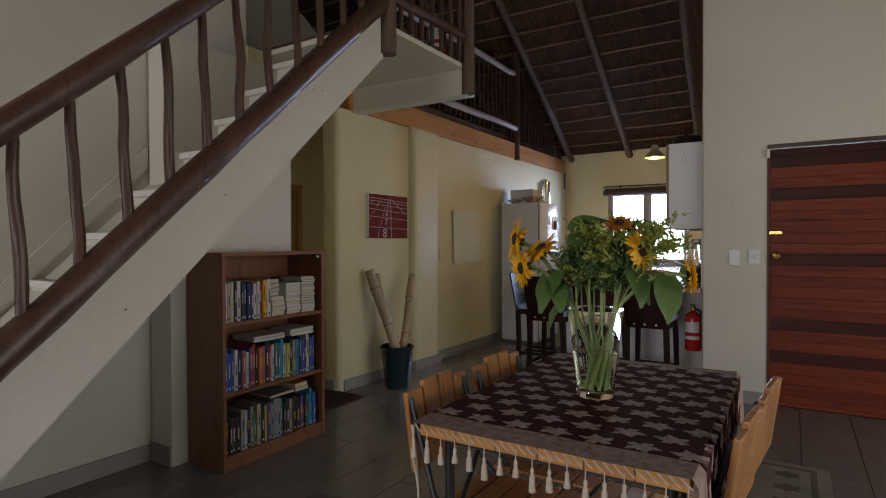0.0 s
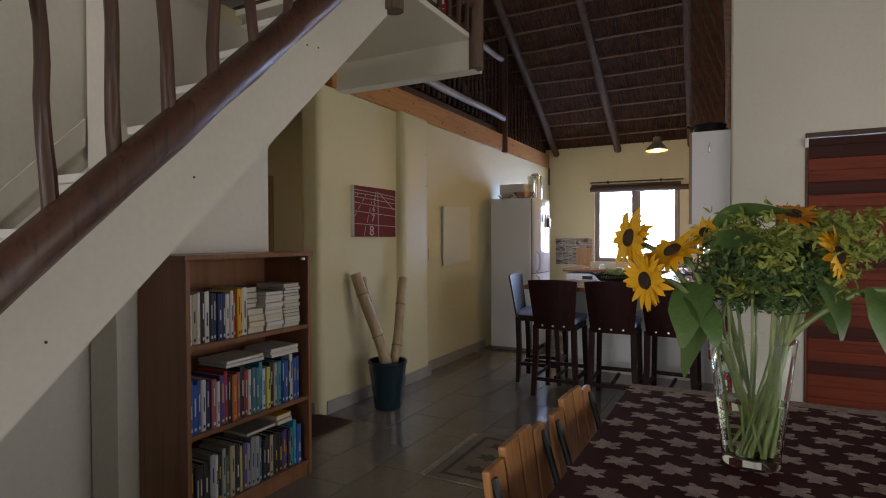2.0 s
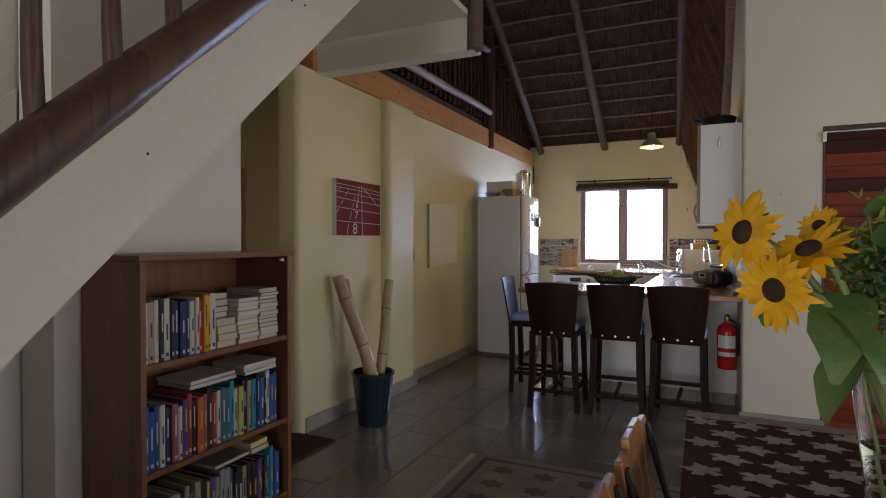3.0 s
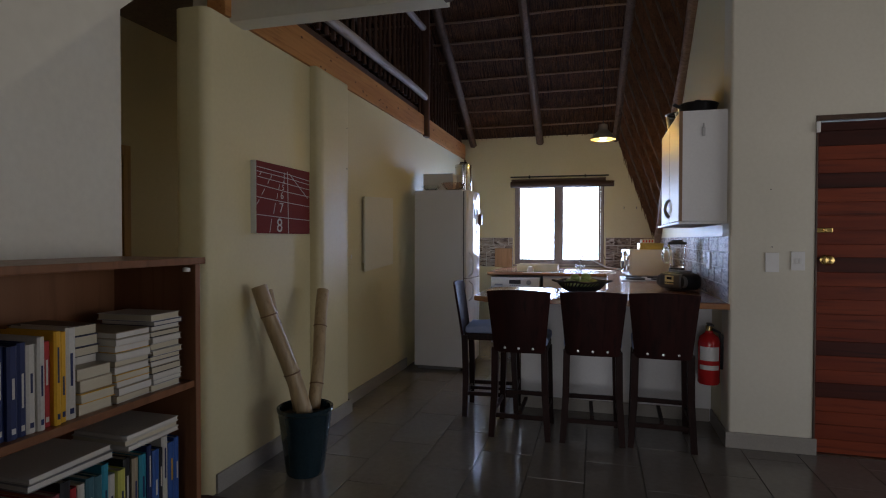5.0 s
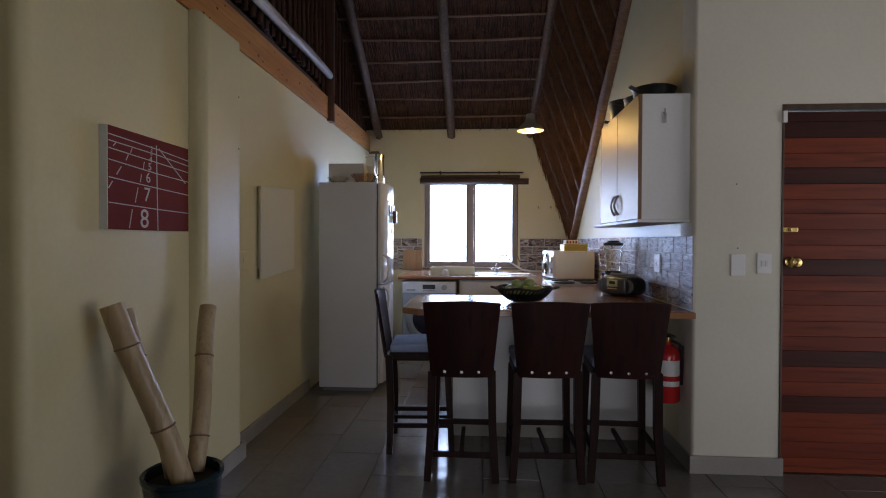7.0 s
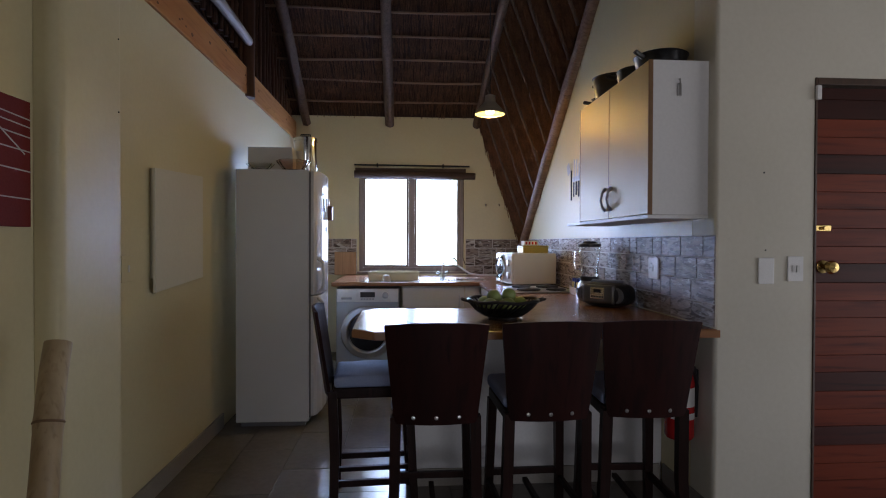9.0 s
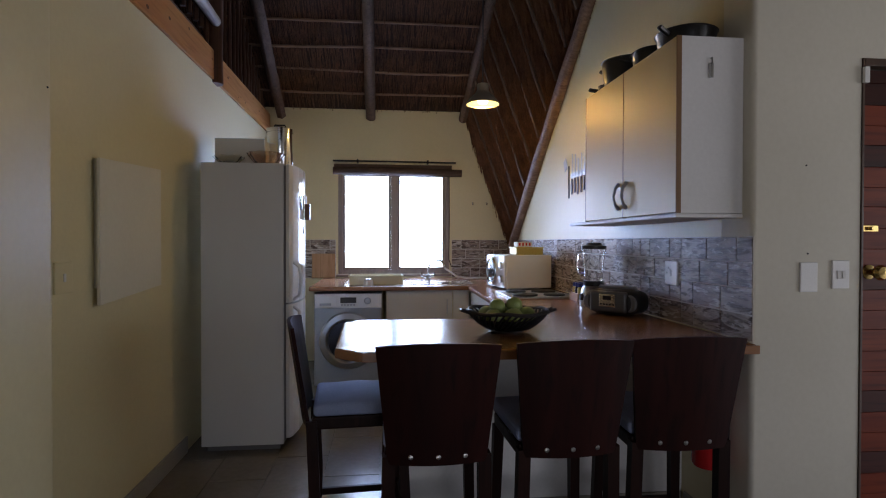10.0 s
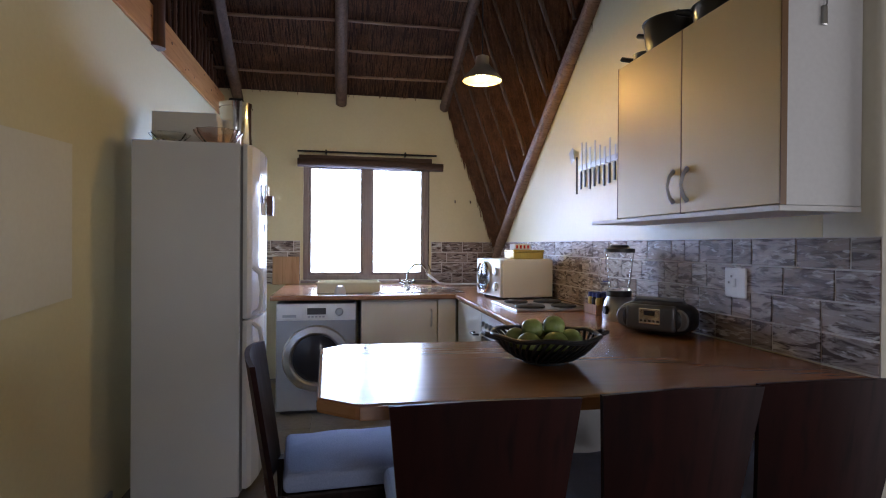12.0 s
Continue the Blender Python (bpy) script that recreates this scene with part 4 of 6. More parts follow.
part("knob", place_in(None, lathe([(0.024, 0), (0.02, 0.015), (0, 0.016)], 14), Matrix.Translation((-0.08, -0.02, 0.055)) @ Matrix.Rotation(radians(-90), 4, "Y")), M["black"], bd, "", True)

rd = thing("radio", (-1.56, 7.37, CZ1 + 0.001), 38, "rounded black and silver portable radio and disc player", "radio")
bm = bmesh.new()
bmesh.ops.create_uvsphere(bm, u_segments=28, v_segments=16, radius=1)
for v in bm.verts:
    c = v.co
    for a in range(3):
        c[a] = math.copysign(abs(c[a]) ** 0.6, c[a])
    v.co = Vector((c.x * 0.115, c.y * 0.19, 0.075 + c.z * 0.075))
part("body", bm, M["black"], rd, "", True)
bm = boxed(-0.117, -0.04, -0.125, 0.125, 0.018, 0.138, 0.02, 3)
part("front_shell", bm, M["graphite"], rd, "graphite grey front shell", True)
bm = boxed(-0.1185, -0.112, -0.055, 0.055, 0.05, 0.122, 0.003)
pf = part("front_panel", bm, M["chrome"], rd, "silver control panel")
part("display", boxed(-0.1205, -0.1188, -0.028, 0.028, 0.09, 0.112, 0.0005), M["dark_glass"], pf)
for i in range(5):
    part("button", boxed(-0.1215, -0.1188, -0.05 + i * 0.021, -0.037 + i * 0.021, 0.06, 0.07, 0.001), M["black"], pf)
for s in (-1, 1):
    bm = lathe([(0.048, 0), (0.05, 0.006), (0.042, 0.012), (0, 0.008)], 24)
    part("speaker", place_in(None, bm, Matrix.Translation((-0.085, s * 0.135, 0.075)) @ Matrix.Rotation(radians(-90), 4, "Y")), M["gasket"], rd, "", True)
part("handle", tube([(0.0, -0.15, 0.12), (0.01, -0.12, 0.158), (0.01, 0.12, 0.158), (0.0, 0.15, 0.12)], 0.009, 8), M["wash"], rd, "", True)

rd.matrix_basis = rd.matrix_basis @ Matrix.Diagonal((0.9, 0.87, 0.95, 1))

# fruit bowl on the peninsula
fb = thing("fruit_bowl", (-2.30, 6.84, CZ1 + 0.001), 0, "black openwork wire fruit bowl on the peninsula", "bowl")
R, Hb = 0.18, 0.085
part("foot", lathe([(0.06, 0), (0.075, 0), (0.075, 0.008), (0.0, 0.01)], 28), M["iron"], fb, "", True)
for k in range(40):
    a = 2 * math.pi * k / 40
    part("rib", tube([((0.05 + (R - 0.05) * t ** 0.7) * math.cos(a + 0.5 * t), (0.05 + (R - 0.05) * t ** 0.7) * math.sin(a + 0.5 * t), 0.008 + Hb * t ** 1.5) for t in (0, 0.25, 0.5, 0.75, 1)], 0.0052, 5), M["iron"], fb)
part("inner_skin", lathe([(0.0, 0.012), (0.07, 0.014), (0.12, 0.04), (0.152, 0.062)], 28), M["iron"], fb, "", True)
part("rim", tube([(R * math.cos(a), R * math.sin(a), Hb + 0.008 + 0.004 * math.sin(a * 6)) for a in [2 * math.pi * i / 40 for i in range(41)]], 0.008, 8), M["iron"], fb, "", True)
part("handle", tube([(R - 0.01, -0.03, Hb), (R + 0.035, -0.02, Hb + 0.012), (R + 0.035, 0.02, Hb + 0.012), (R - 0.01, 0.03, Hb)], 0.007, 8), M["iron"], fb, "", True)
part("handle", tube([(-R + 0.01, -0.03, Hb), (-R - 0.03, -0.02, Hb + 0.012), (-R - 0.03, 0.02, Hb + 0.012), (-R + 0.01, 0.03, Hb)], 0.007, 8), M["iron"], fb, "", True)
for i, (x, y, z, r) in enumerate(((-0.07, -0.04, 0.065, 0.04), (0.015, -0.055, 0.066, 0.043), (0.085, -0.01, 0.068, 0.041), (-0.01, 0.04, 0.064, 0.042), (-0.085, 0.05, 0.07, 0.038), (0.06, 0.075, 0.07, 0.04), (0.03, 0.0, 0.115, 0.037), (-0.045, 0.0, 0.108, 0.036))):
    bm = bmesh.new()
    bmesh.ops.create_icosphere(bm, subdivisions=3, radius=r)
    for v in bm.verts:
        v.co *= 1 + 0.05 * noise.noise(v.co * 22 + Vector((i, i, i)))
        v.co.z *= 0.93
    ob = tagged(mesh_object("green_fruit", bm, M["fruit"], True), "round green fruit lying in the wire bowl", "fruit", "fruit in the bowl")
    ob.matrix_basis = pose(-2.30 + x, 6.84 + y, CZ1 + z + 0.004)

# wall cabinet and what stands on it
wc = thing("wall_cabinet", (-1.68, 6.53, 1.428), 0, "wall cabinet with beige satin doors and a white side", "cabinet")
part("body", boxed(0.02, 0.288, 0.0, 1.0, 0, 0.715, 0.002), M["panel_white"], wc)
part("bottom", boxed(0.0, 0.29, 0.0, 1.28, -0.018, -0.001, 0.002), M["panel_white"], wc)
for y0, y1, hy in ((0.002, 0.496, 0.455), (0.502, 0.998, 0.545)):
    d = part("door", boxed(0.0, 0.018, y0, y1, 0.003, 0.712, 0.002), M["cab_door"], wc)
    part("handle", tube([(0.0, hy, 0.045), (-0.018, hy, 0.065), (-0.03, hy, 0.105), (-0.018, hy, 0.15), (0.0, hy, 0.17)], [0.011, 0.007, 0.006, 0.007, 0.011], 8), M["steel"], d, "curved bow handle", True)
for y in (-0.004, 0.497, 0.999):
    part("edge_strip", boxed(-0.001, 0.02, y, y + 0.004, 0.0, 0.714), M["cab_edge"], wc)
for z in (0.0, 0.355, 0.70):
    out = [(0.288, 1.003), (0.288, 1.27), (0.25, 1.28), (0.12, 1.2), (0.03, 1.06), (0.02, 1.003)]
    if z:
        part("corner_shelf", prism(out, 0.016, "z", z, 0.002), M["board_wood"], wc)
ob = tagged(mesh_object("bottle_opener", boxed(0, 0.02, 0, 0.006, 0, 0.06, 0.004), M["steel"]), "steel bottle opener hung on the cabinet's side", "bottle opener")
ob.matrix_basis = pose(-1.545, 6.522, 1.975)
ob = tagged(mesh_object("hook", tube([(0, 0, 0), (0, -0.01, 0.0), (0, -0.012, -0.018), (0, -0.004, -0.024)], 0.003, 6), M["steel"], True), "small steel hook on the cabinet's side", "hook")
ob.matrix_basis = pose(-1.535, 6.529, 2.055)


def pan(at, r, h, label, handle_dir, lid=False):
    t = thing("pan", at, 0, label, "pan", "pans on the wall cabinet")
    part("body", lathe([(0, 0), (r * 0.85, 0), (r * 0.93, h * 0.3), (r, h), (r * 1.04, h + 0.005), (r * 0.97, h), (r * 0.8, 0.01), (0, 0.01)], 28), M["black_pan"], t, "", True)
    c, s = math.cos(handle_dir), math.sin(handle_dir)
    part("handle", tube([(c * r, s * r, h - 0.015), (c * (r + 0.05), s * (r + 0.05), h), (c * (r + 0.055) + s * 0.0, s * (r + 0.055), h + 0.004)], 0.012, 8), M["black_pan"], t, "", True)
    if lid:
        part("lid", lathe([(r * 1.02, h), (r * 0.95, h + 0.012), (r * 0.4, h + 0.024), (0.02, h + 0.026), (0.02, h + 0.04), (0, 0.0 + h + 0.04)], 28), M["black_pan"], t, "", True)
    return t


pan((-1.545, 6.70, 2.151), 0.125, 0.055, "wide shallow black frying pan on the cabinet", 3.6, True)
pan((-1.54, 6.98, 2.151), 0.11, 0.07, "black saucepan with a lid on the cabinet", 2.6, True)
pan((-1.545, 7.28, 2.151), 0.135, 0.12, "deep black cooking pot on the cabinet", 2.0)
pan((-1.56, 7.49, 2.151), 0.06, 0.05, "small black pan on the cabinet", 2.4)

# knife rack
kr = thing("knife_rack", (XR - 0.016, 8.04, 1.805), 0, "magnetic strip of kitchen knives on the wall", "knife rack")
part("strip", boxed(0, 0.015, 0.0, 0.56, 0, 0.035, 0.003), M["steel"], kr)
for i in range(8):
    y = 0.03 + i * 0.066
    k = thing("knife", (XR - 0.02, 8.04 + y, 1.805), 0, "kitchen knife with a dark handle on the magnetic strip", "knife", "knives on the strip")
    L = (0.11, 0.16, 0.12, 0.14, 0.18, 0.15, 0.19, 0.2)[i]
    part("blade", boxed(0, 0.003, 0, 0.016 + 0.004 * (i % 3), -0.01, L - 0.02, 0.001), M["steel"], k)
    part("handle", boxed(-0.006, 0.003, -0.001, 0.019, -0.12 - 0.01 * (i % 3), -0.0105, 0.004), M["black"], k)
sl = thing("slotted_turner", (XR - 0.02, 8.61, 1.80), 0, "steel kitchen turner on the magnetic strip", "turner")
part("handle", tube([(0, 0, -0.15), (0, 0.005, 0.1)], 0.006, 8), M["black"], sl, "", True)
part("blade", boxed(-0.002, 0.002, -0.005, 0.06, 0.1, 0.19, 0.001, turn=Matrix.Rotation(radians(-25), 4, "X")), M["steel"], sl)

# pendant lamp
pl = thing("pendant_lamp", (-2.14, 8.35, 2.295), 0, "lit metal bell pendant lamp hanging from the rafters", "lamp")
M["bulb"] = glow("lit_bulb", (1.0, 0.80, 0.48), 14)
part("shade", lathe([(0.118, 0.0), (0.116, 0.012), (0.085, 0.05), (0.055, 0.08), (0.042, 0.10), (0.04, 0.145), (0.015, 0.155), (0.015, 0.15), (0.036, 0.14), (0.038, 0.10), (0.05, 0.079), (0.08, 0.048), (0.112, 0.01)], 32), plain("aluminium_shade", (0.50, 0.46, 0.38), 0.35, 0.7), pl, "", True)
part("bulb", lathe([(0, 0.0), (0.028, 0.008), (0.04, 0.035), (0.03, 0.065), (0.016, 0.085), (0, 0.086)], 20), M["bulb"], pl, "", True)
part("cord", tube([(0, 0, 0.15), (0, 0, roof_z(8.35) - 2.295 - 0.02)], 0.004, 6), M["black"], pl, "", True)
lamp_light = new("pendant_light", bulb_data)
lamp_light.matrix_world = pose(-2.14, 8.35, 2.265)

# stools at the peninsula
def build_stool():
    s = thing("bar_stool", (0, 0, 0), 0, "dark wooden bar stool with a studded high back and pale seat", "stool", "stools at the peninsula")
    # seat faces +y, back at y = 0
    bm = bmesh.new()
    nx, nz = 12, 8
    grid = {}
    for side in (0, 1):
        for i in range(nx + 1):
            for j in range(nz + 1):
                u, v = i / nx * 2 - 1, j / nz
                w = 0.165 + 0.04 * v
                grid[side, i, j] = bm.verts.new((u * w, -0.03 - 0.06 * v - 0.028 * (1 - u * u) + 0.014 * side, 0.575 + 0.40 * v + 0.012 * (1 - u * u) * v))
    for side in (0, 1):
        for i in range(nx):
            for j in range(nz):
                bm.faces.new((grid[side, i, j], grid[side, i + 1, j], grid[side, i + 1, j + 1], grid[side, i, j + 1]))
    for i in range(nx):
        for j in (0, nz):
            bm.faces.new((grid[0, i, j], grid[0, i + 1, j], grid[1, i + 1, j], grid[1, i, j]))
    for j in range(nz):
        for i in (0, nx):
            bm.faces.new((grid[0, i, j], grid[0, i, j + 1], grid[1, i, j + 1], grid[1, i, j]))
    bmesh.ops.recalc_face_normals(bm, faces=bm.faces)
    part("backrest", bm, M["stool_back"], s, "dark curved plywood back", True)
    for x in (-0.09, 0.0, 0.09):
        b = lathe([(0, 0.003), (0.006, 0.0025), (0.0085, 0)], 12)
        part("stud", place_in(None, b, Matrix.Translation((x, -0.031 - 0.028 * (1 - (x / 0.17) ** 2) - 0.004, 0.605)) @ Matrix.Rotation(radians(90), 4, "X")), M["steel"], s, "round steel stud", True)
    part("seat_frame", boxed(-0.175, 0.175, -0.01, 0.36, 0.565, 0.615, 0.008), M["dark_stool"], s)
    bm = boxed(-0.18, 0.18, -0.005, 0.38, 0.616, 0.665, 0.022, 4)
    bmesh.ops.subdivide_edges(bm, edges=bm.edges[:], cuts=5, use_grid_fill=True)
    for v in bm.verts:
        v.co.z += 0.006 * noise.noise(Vector((v.co.x * 26, v.co.y * 9, 3.1))) * (v.co.z > 0.64)
    for v in bm.verts:
        if v.co.z > 0.64:
            v.co.z += 0.022 * (1 - (v.co.x / 0.18) ** 2) * (1 - ((v.co.y - 0.19) / 0.2) ** 2) + 0.004
    part("cushion", bm, M["cushion"], s, "pale grey-blue seat cushion", True)
    for sx in (-1, 1):
        part("leg", tube([(sx * 0.185, -0.005, 0.0), (sx * 0.165, 0.0, 0.30), (sx * 0.16, -0.012, 0.60)], [0.026, 0.030, 0.030], 4), M["dark_stool"], s, "tapered back leg")
        part("leg", tube([(sx * 0.175, 0.375, 0.0), (sx * 0.16, 0.345, 0.565)], [0.025, 0.029], 4), M["dark_stool"], s, "tapered front leg")
        part("side_stretcher", boxed(sx * 0.172 - 0.01, sx * 0.172 + 0.01, 0.015, 0.35, 0.155, 0.185, 0.003), M["dark_stool"], s)
    part("front_stretcher", boxed(-0.17, 0.17, 0.355, 0.378, 0.19, 0.22, 0.003), M["dark_stool"], s)
    part("back_stretcher", boxed(-0.17, 0.17, -0.012, 0.008, 0.13, 0.16, 0.003), M["dark_stool"], s)
    part("centre_stretcher", boxed(-0.012, 0.012, 0.009, 0.354, 0.158, 0.18, 0.003), M["dark_stool"], s)
    return s


stool = build_stool()
stool.matrix_basis = pose(-2.675, 6.26, 0, 0, 0, 0)
copy_thing(stool, pose(-2.215, 6.28, 0, 0, 0, 2))
copy_thing(stool, pose(-1.795, 6.30, 0, 0, 0, -2))
copy_thing(stool, pose(-3.135, 6.80, 0, 0, 0, -86))

# fire extinguishers
def extinguisher(at, label):
    e = thing("fire_extinguisher", at, 0, label, "fire extinguisher", "fire extinguishers")
    part("cylinder", lathe([(0, 0), (0.06, 0.0), (0.068, 0.012), (0.068, 0.27), (0.058, 0.31), (0.025, 0.335), (0.022, 0.35), (0, 0.35)], 26), M["red"], e, "", True)
    part("valve", lathe([(0.02, 0.35), (0.022, 0.38), (0.012, 0.385), (0, 0.386)], 14), M["brass"], e, "", True)
    part("lever", boxed(-0.015, 0.015, -0.09, 0.02, 0.388, 0.40, 0.003), M["black"], e)
    part("hose", tube([(0.02, 0, 0.36), (0.06, -0.02, 0.34), (0.076, -0.02, 0.25), (0.076, -0.01, 0.1)], 0.009, 8), M["black"], e, "", True)
    lab = []
    bm = bmesh.new()
    rr = 0.0688
    for z0, z1 in ((0.10, 0.13), (0.16, 0.25)):
        n = 10
        vs = [[bm.verts.new((rr * math.cos(a), rr * math.sin(a), z)) for a in [math.radians(-150 + 110 * i / n) for i in range(n + 1)]] for z in (z0, z1)]
        for i in range(n):
            bm.faces.new((vs[0][i], vs[0][i + 1], vs[1][i + 1], vs[1][i]))
    part("label", bm, M["paper"], e, "white instruction label", True)
    return e


extinguisher((-1.475, 6.62, 0.36), "red fire extinguisher with a white label hung on the wall")
ob = tagged(mesh_object("extinguisher_bracket", boxed(-1.408, XR - 0.0005, 6.60, 6.64, 0.55, 0.69, 0.003), M["iron"]), "black wall bracket behind the extinguisher", "bracket")
extinguisher((-3.12, 5.10, 2.716), "red fire extinguisher standing on the landing")

# electrical plates
def plate(at, axis, w, h, label, rockers=1, name="light_switch", mt="white"):
    p = thing(name, at, {"y": 0, "x": 90, "-x": -90}[axis], label, "switch")
    part("plate", boxed(-w / 2, w / 2, -0.009, 0, -h / 2, h / 2, 0.003), M[mt], p)
    for i in range(rockers):
        x = (i - (rockers - 1) / 2) * 0.022
        part("rocker", boxed(x - 0.008, x + 0.008, -0.013, -0.0095, -0.016, 0.016, 0.002), M["paper"], p)
    return p


plate((-1.01, YD, 1.18), "y", 0.075, 0.115, "white double light switch beside the front door", 2)
plate((-1.15, YD, 1.17), "y", 0.075, 0.12, "blank white wall plate beside the light switch", 0, "wall_plate")
pk = plate((XR - 0.008, 7.07, 1.155), "-x", 0.12, 0.12, "white wall socket on the tiles above the worktop", 1, "wall_socket")
for x, z in ((-0.02, 0.025), (-0.035, 0.0), (-0.005, 0.0)):
    part("pin_hole", boxed(x - 0.004, x + 0.004, -0.0105, -0.0092, z - 0.004, z + 0.004), M["black"], pk)
plate((XL, 6.66, 1.17), "x", 0.12, 0.12, "yellow-painted wall socket on the yellow wall", 1, "wall_socket", "wall_y")
db = thing("board_cover", (XL, 6.87, 1.06), 0, "warped white board hung flat on the yellow wall", "board")
bm = boxed(0.022, 0.036, 0.0, 0.64, 0, 0.60, 0.003)
for v in bm.verts:
    v.co.x += 0.02 * (v.co.y / 0.63 - 0.4) ** 2
    v.co.z += 0.03 * (v.co.y / 0.63) * (1 if v.co.z > 0.3 else 0.6) - (0.02 if v.co.y < 0.3 and v.co.z < 0.3 else 0)
part("board", bm, M["wall"], db)
part("batten", boxed(0.0, 0.0215, 0.03, 0.06, 0.05, 0.6), M["wall"], db)
for i in range(2):
    ob = tagged(mesh_object("cup_hook", tube([(0, 0, 0.02), (0, -0.02, 0.0), (0, -0.04, -0.01), (0, -0.045, 0.015)], 0.006, 6), M["chrome"], True), "small chrome hook on the window wall", "hook", "hooks by the window")
    ob.matrix_basis = pose(-1.84 + 0.16 * i, YB, 1.74)
# picture-nail holes and screws left in the walls
for x, y, z, ax in ((-1.16, YD, 1.62, 0), (-1.15, YD, 1.265, 0), (-3.984, 6.42, 2.13, 1), (-3.984, 6.42, 1.83, 1), (-2.919, 3.55, 2.12, 1), (-2.919, 3.62, 2.13, 1), (-2.919, 3.0, 1.52, 1), (-2.919, 2.55, 1.05, 1)):
    m = Matrix.Translation((x, y, z)) @ (Matrix.Rotation(radians(90), 4, "Y") if ax else Matrix.Rotation(radians(90), 4, "X"))
    tagged(mesh_object("nail", place_in(None, lathe([(0.004, 0), (0.003, 0.003), (0, 0.003)], 8), m), M["iron"]), "small dark nail stuck in the plaster", "nail", "nails in the walls")

# ---- passage side: picture, pot with bamboo, mat ----
pc = thing("canvas_picture", (XL + 0.001, 5.353, 1.342), 0, "canvas print of a red running track with white lane numbers", "picture")
M["canvas"] = surface("track_red_print", (0.15, 0.020, 0.018), (0.20, 0.032, 0.026), 0.75, 0, 3, 120, 0.1, spec=0.12)
M["track_line"] = plain("white_track_paint", (0.55, 0.50, 0.47), 0.7)
PW, PH = 0.60, 0.41
part("canvas", boxed(0, 0.035, 0, PW, 0, PH, 0.002), M["canvas"], pc)
part("edge", boxed(0.0, 0.034, -0.004, -0.0005, 0, PH), M["paper"], pc, "white canvas edge")


def stroke(u0, v0, u1, v1, w):
    d = Vector((u1 - u0, v1 - v0)).normalized()
    n = Vector((-d.y, d.x)) * w / 2
    return prism([(u0 - n.x, v0 - n.y), (u1 - n.x, v1 - n.y), (u1 + n.x, v1 + n.y), (u0 + n.x, v0 + n.y)], 0.001, "x", 0.0353)


part("lane_line", stroke(0.335, 0.0, 0.325, PH * 0.93, 0.006), M["track_line"], pc)
for v0, v1, v2 in ((0.115, 0.095, 0.09), (0.215, 0.19, 0.18), (0.285, 0.255, 0.245), (0.33, 0.305, 0.292), (0.36, 0.34, 0.325), (0.385, 0.365, 0.35)):
    part("lane_line", stroke(0.002, v0 - 0.01, 0.33, v1, 0.004), M["track_line"], pc)
    part("lane_line", stroke(0.33, v1, PW - 0.002, v2, 0.004), M["track_line"], pc)
for u0, v0, u1, v1 in ((0.13, 0.005, 0.15, 0.085), (0.17, 0.115, 0.19, 0.18), (0.205, 0.205, 0.215, 0.24), (0.225, 0.26, 0.235, 0.295), (0.0, 0.16, 0.025, 0.19), (0.05, 0.22, 0.08, 0.255), (0.11, 0.285, 0.125, 0.31), (0.345, 0.37, 0.57, 0.235), (0.14, 0.32, 0.15, 0.34), (0.03, 0.33, 0.045, 0.345)):
    part("dash", stroke(u0, v0, u1, v1, 0.0045), M["track_line"], pc)
for ch, u, v, s in (("8", 0.235, 0.045, 0.115), ("7", 0.255, 0.152, 0.085), ("6", 0.263, 0.228, 0.062), ("5", 0.275, 0.278, 0.047), ("4", 0.282, 0.312, 0.037), ("3", 0.287, 0.34, 0.03), ("2", 0.29, 0.362, 0.024)):
    m = Matrix.Translation((0.0358, u, v)) @ Matrix(((0, 0, 1, 0), (1, 0, 0, 0), (0, 1, 0, 0), (0, 0, 0, 1))) @ Matrix.Diagonal((1.15, 1, 1, 1))
    text_mesh("lane_number", ch, s, M["track_line"], pc, m, "white lane number " + ch)

pot = thing("plant_pot", (-3.765, 5.41, 0), 0, "tall dark blue-green glazed pot beside the wall", "pot")
M["glaze"] = surface("dark_teal_glaze", (0.010, 0.022, 0.030), (0.018, 0.036, 0.046), 0.16, 0, 5, 60, 0.12)
M["soil"] = surface("dark_soil", (0.02, 0.014, 0.01), (0.04, 0.03, 0.02), 0.95, 0, 20, 90, 0.6)
prof = [(0, 0), (0.10, 0.0), (0.105, 0.012)]
for i in range(24):
    t = i / 23
    prof.append((0.105 + 0.042 * t + (0.0018 if i % 2 else 0.0), 0.015 + 0.335 * t))
prof += [(0.154, 0.355), (0.155, 0.372), (0.147, 0.376), (0.138, 0.37), (0.135, 0.33), (0, 0.33)]
part("vessel", lathe(prof, 36), M["glaze"], pot, "", True)
part("soil", lathe([(0.134, 0.332), (0.06, 0.338), (0, 0.337)], 24), M["soil"], pot, "", True)
M["bamboo"] = wood("dry_bamboo", (0.36, 0.26, 0.14), (0.46, 0.35, 0.20), (0.27, 0.18, 0.09), 0.4, 2, 12, 0.1)
M["bamboo_dark"] = plain("bamboo_node", (0.20, 0.12, 0.06), 0.6)


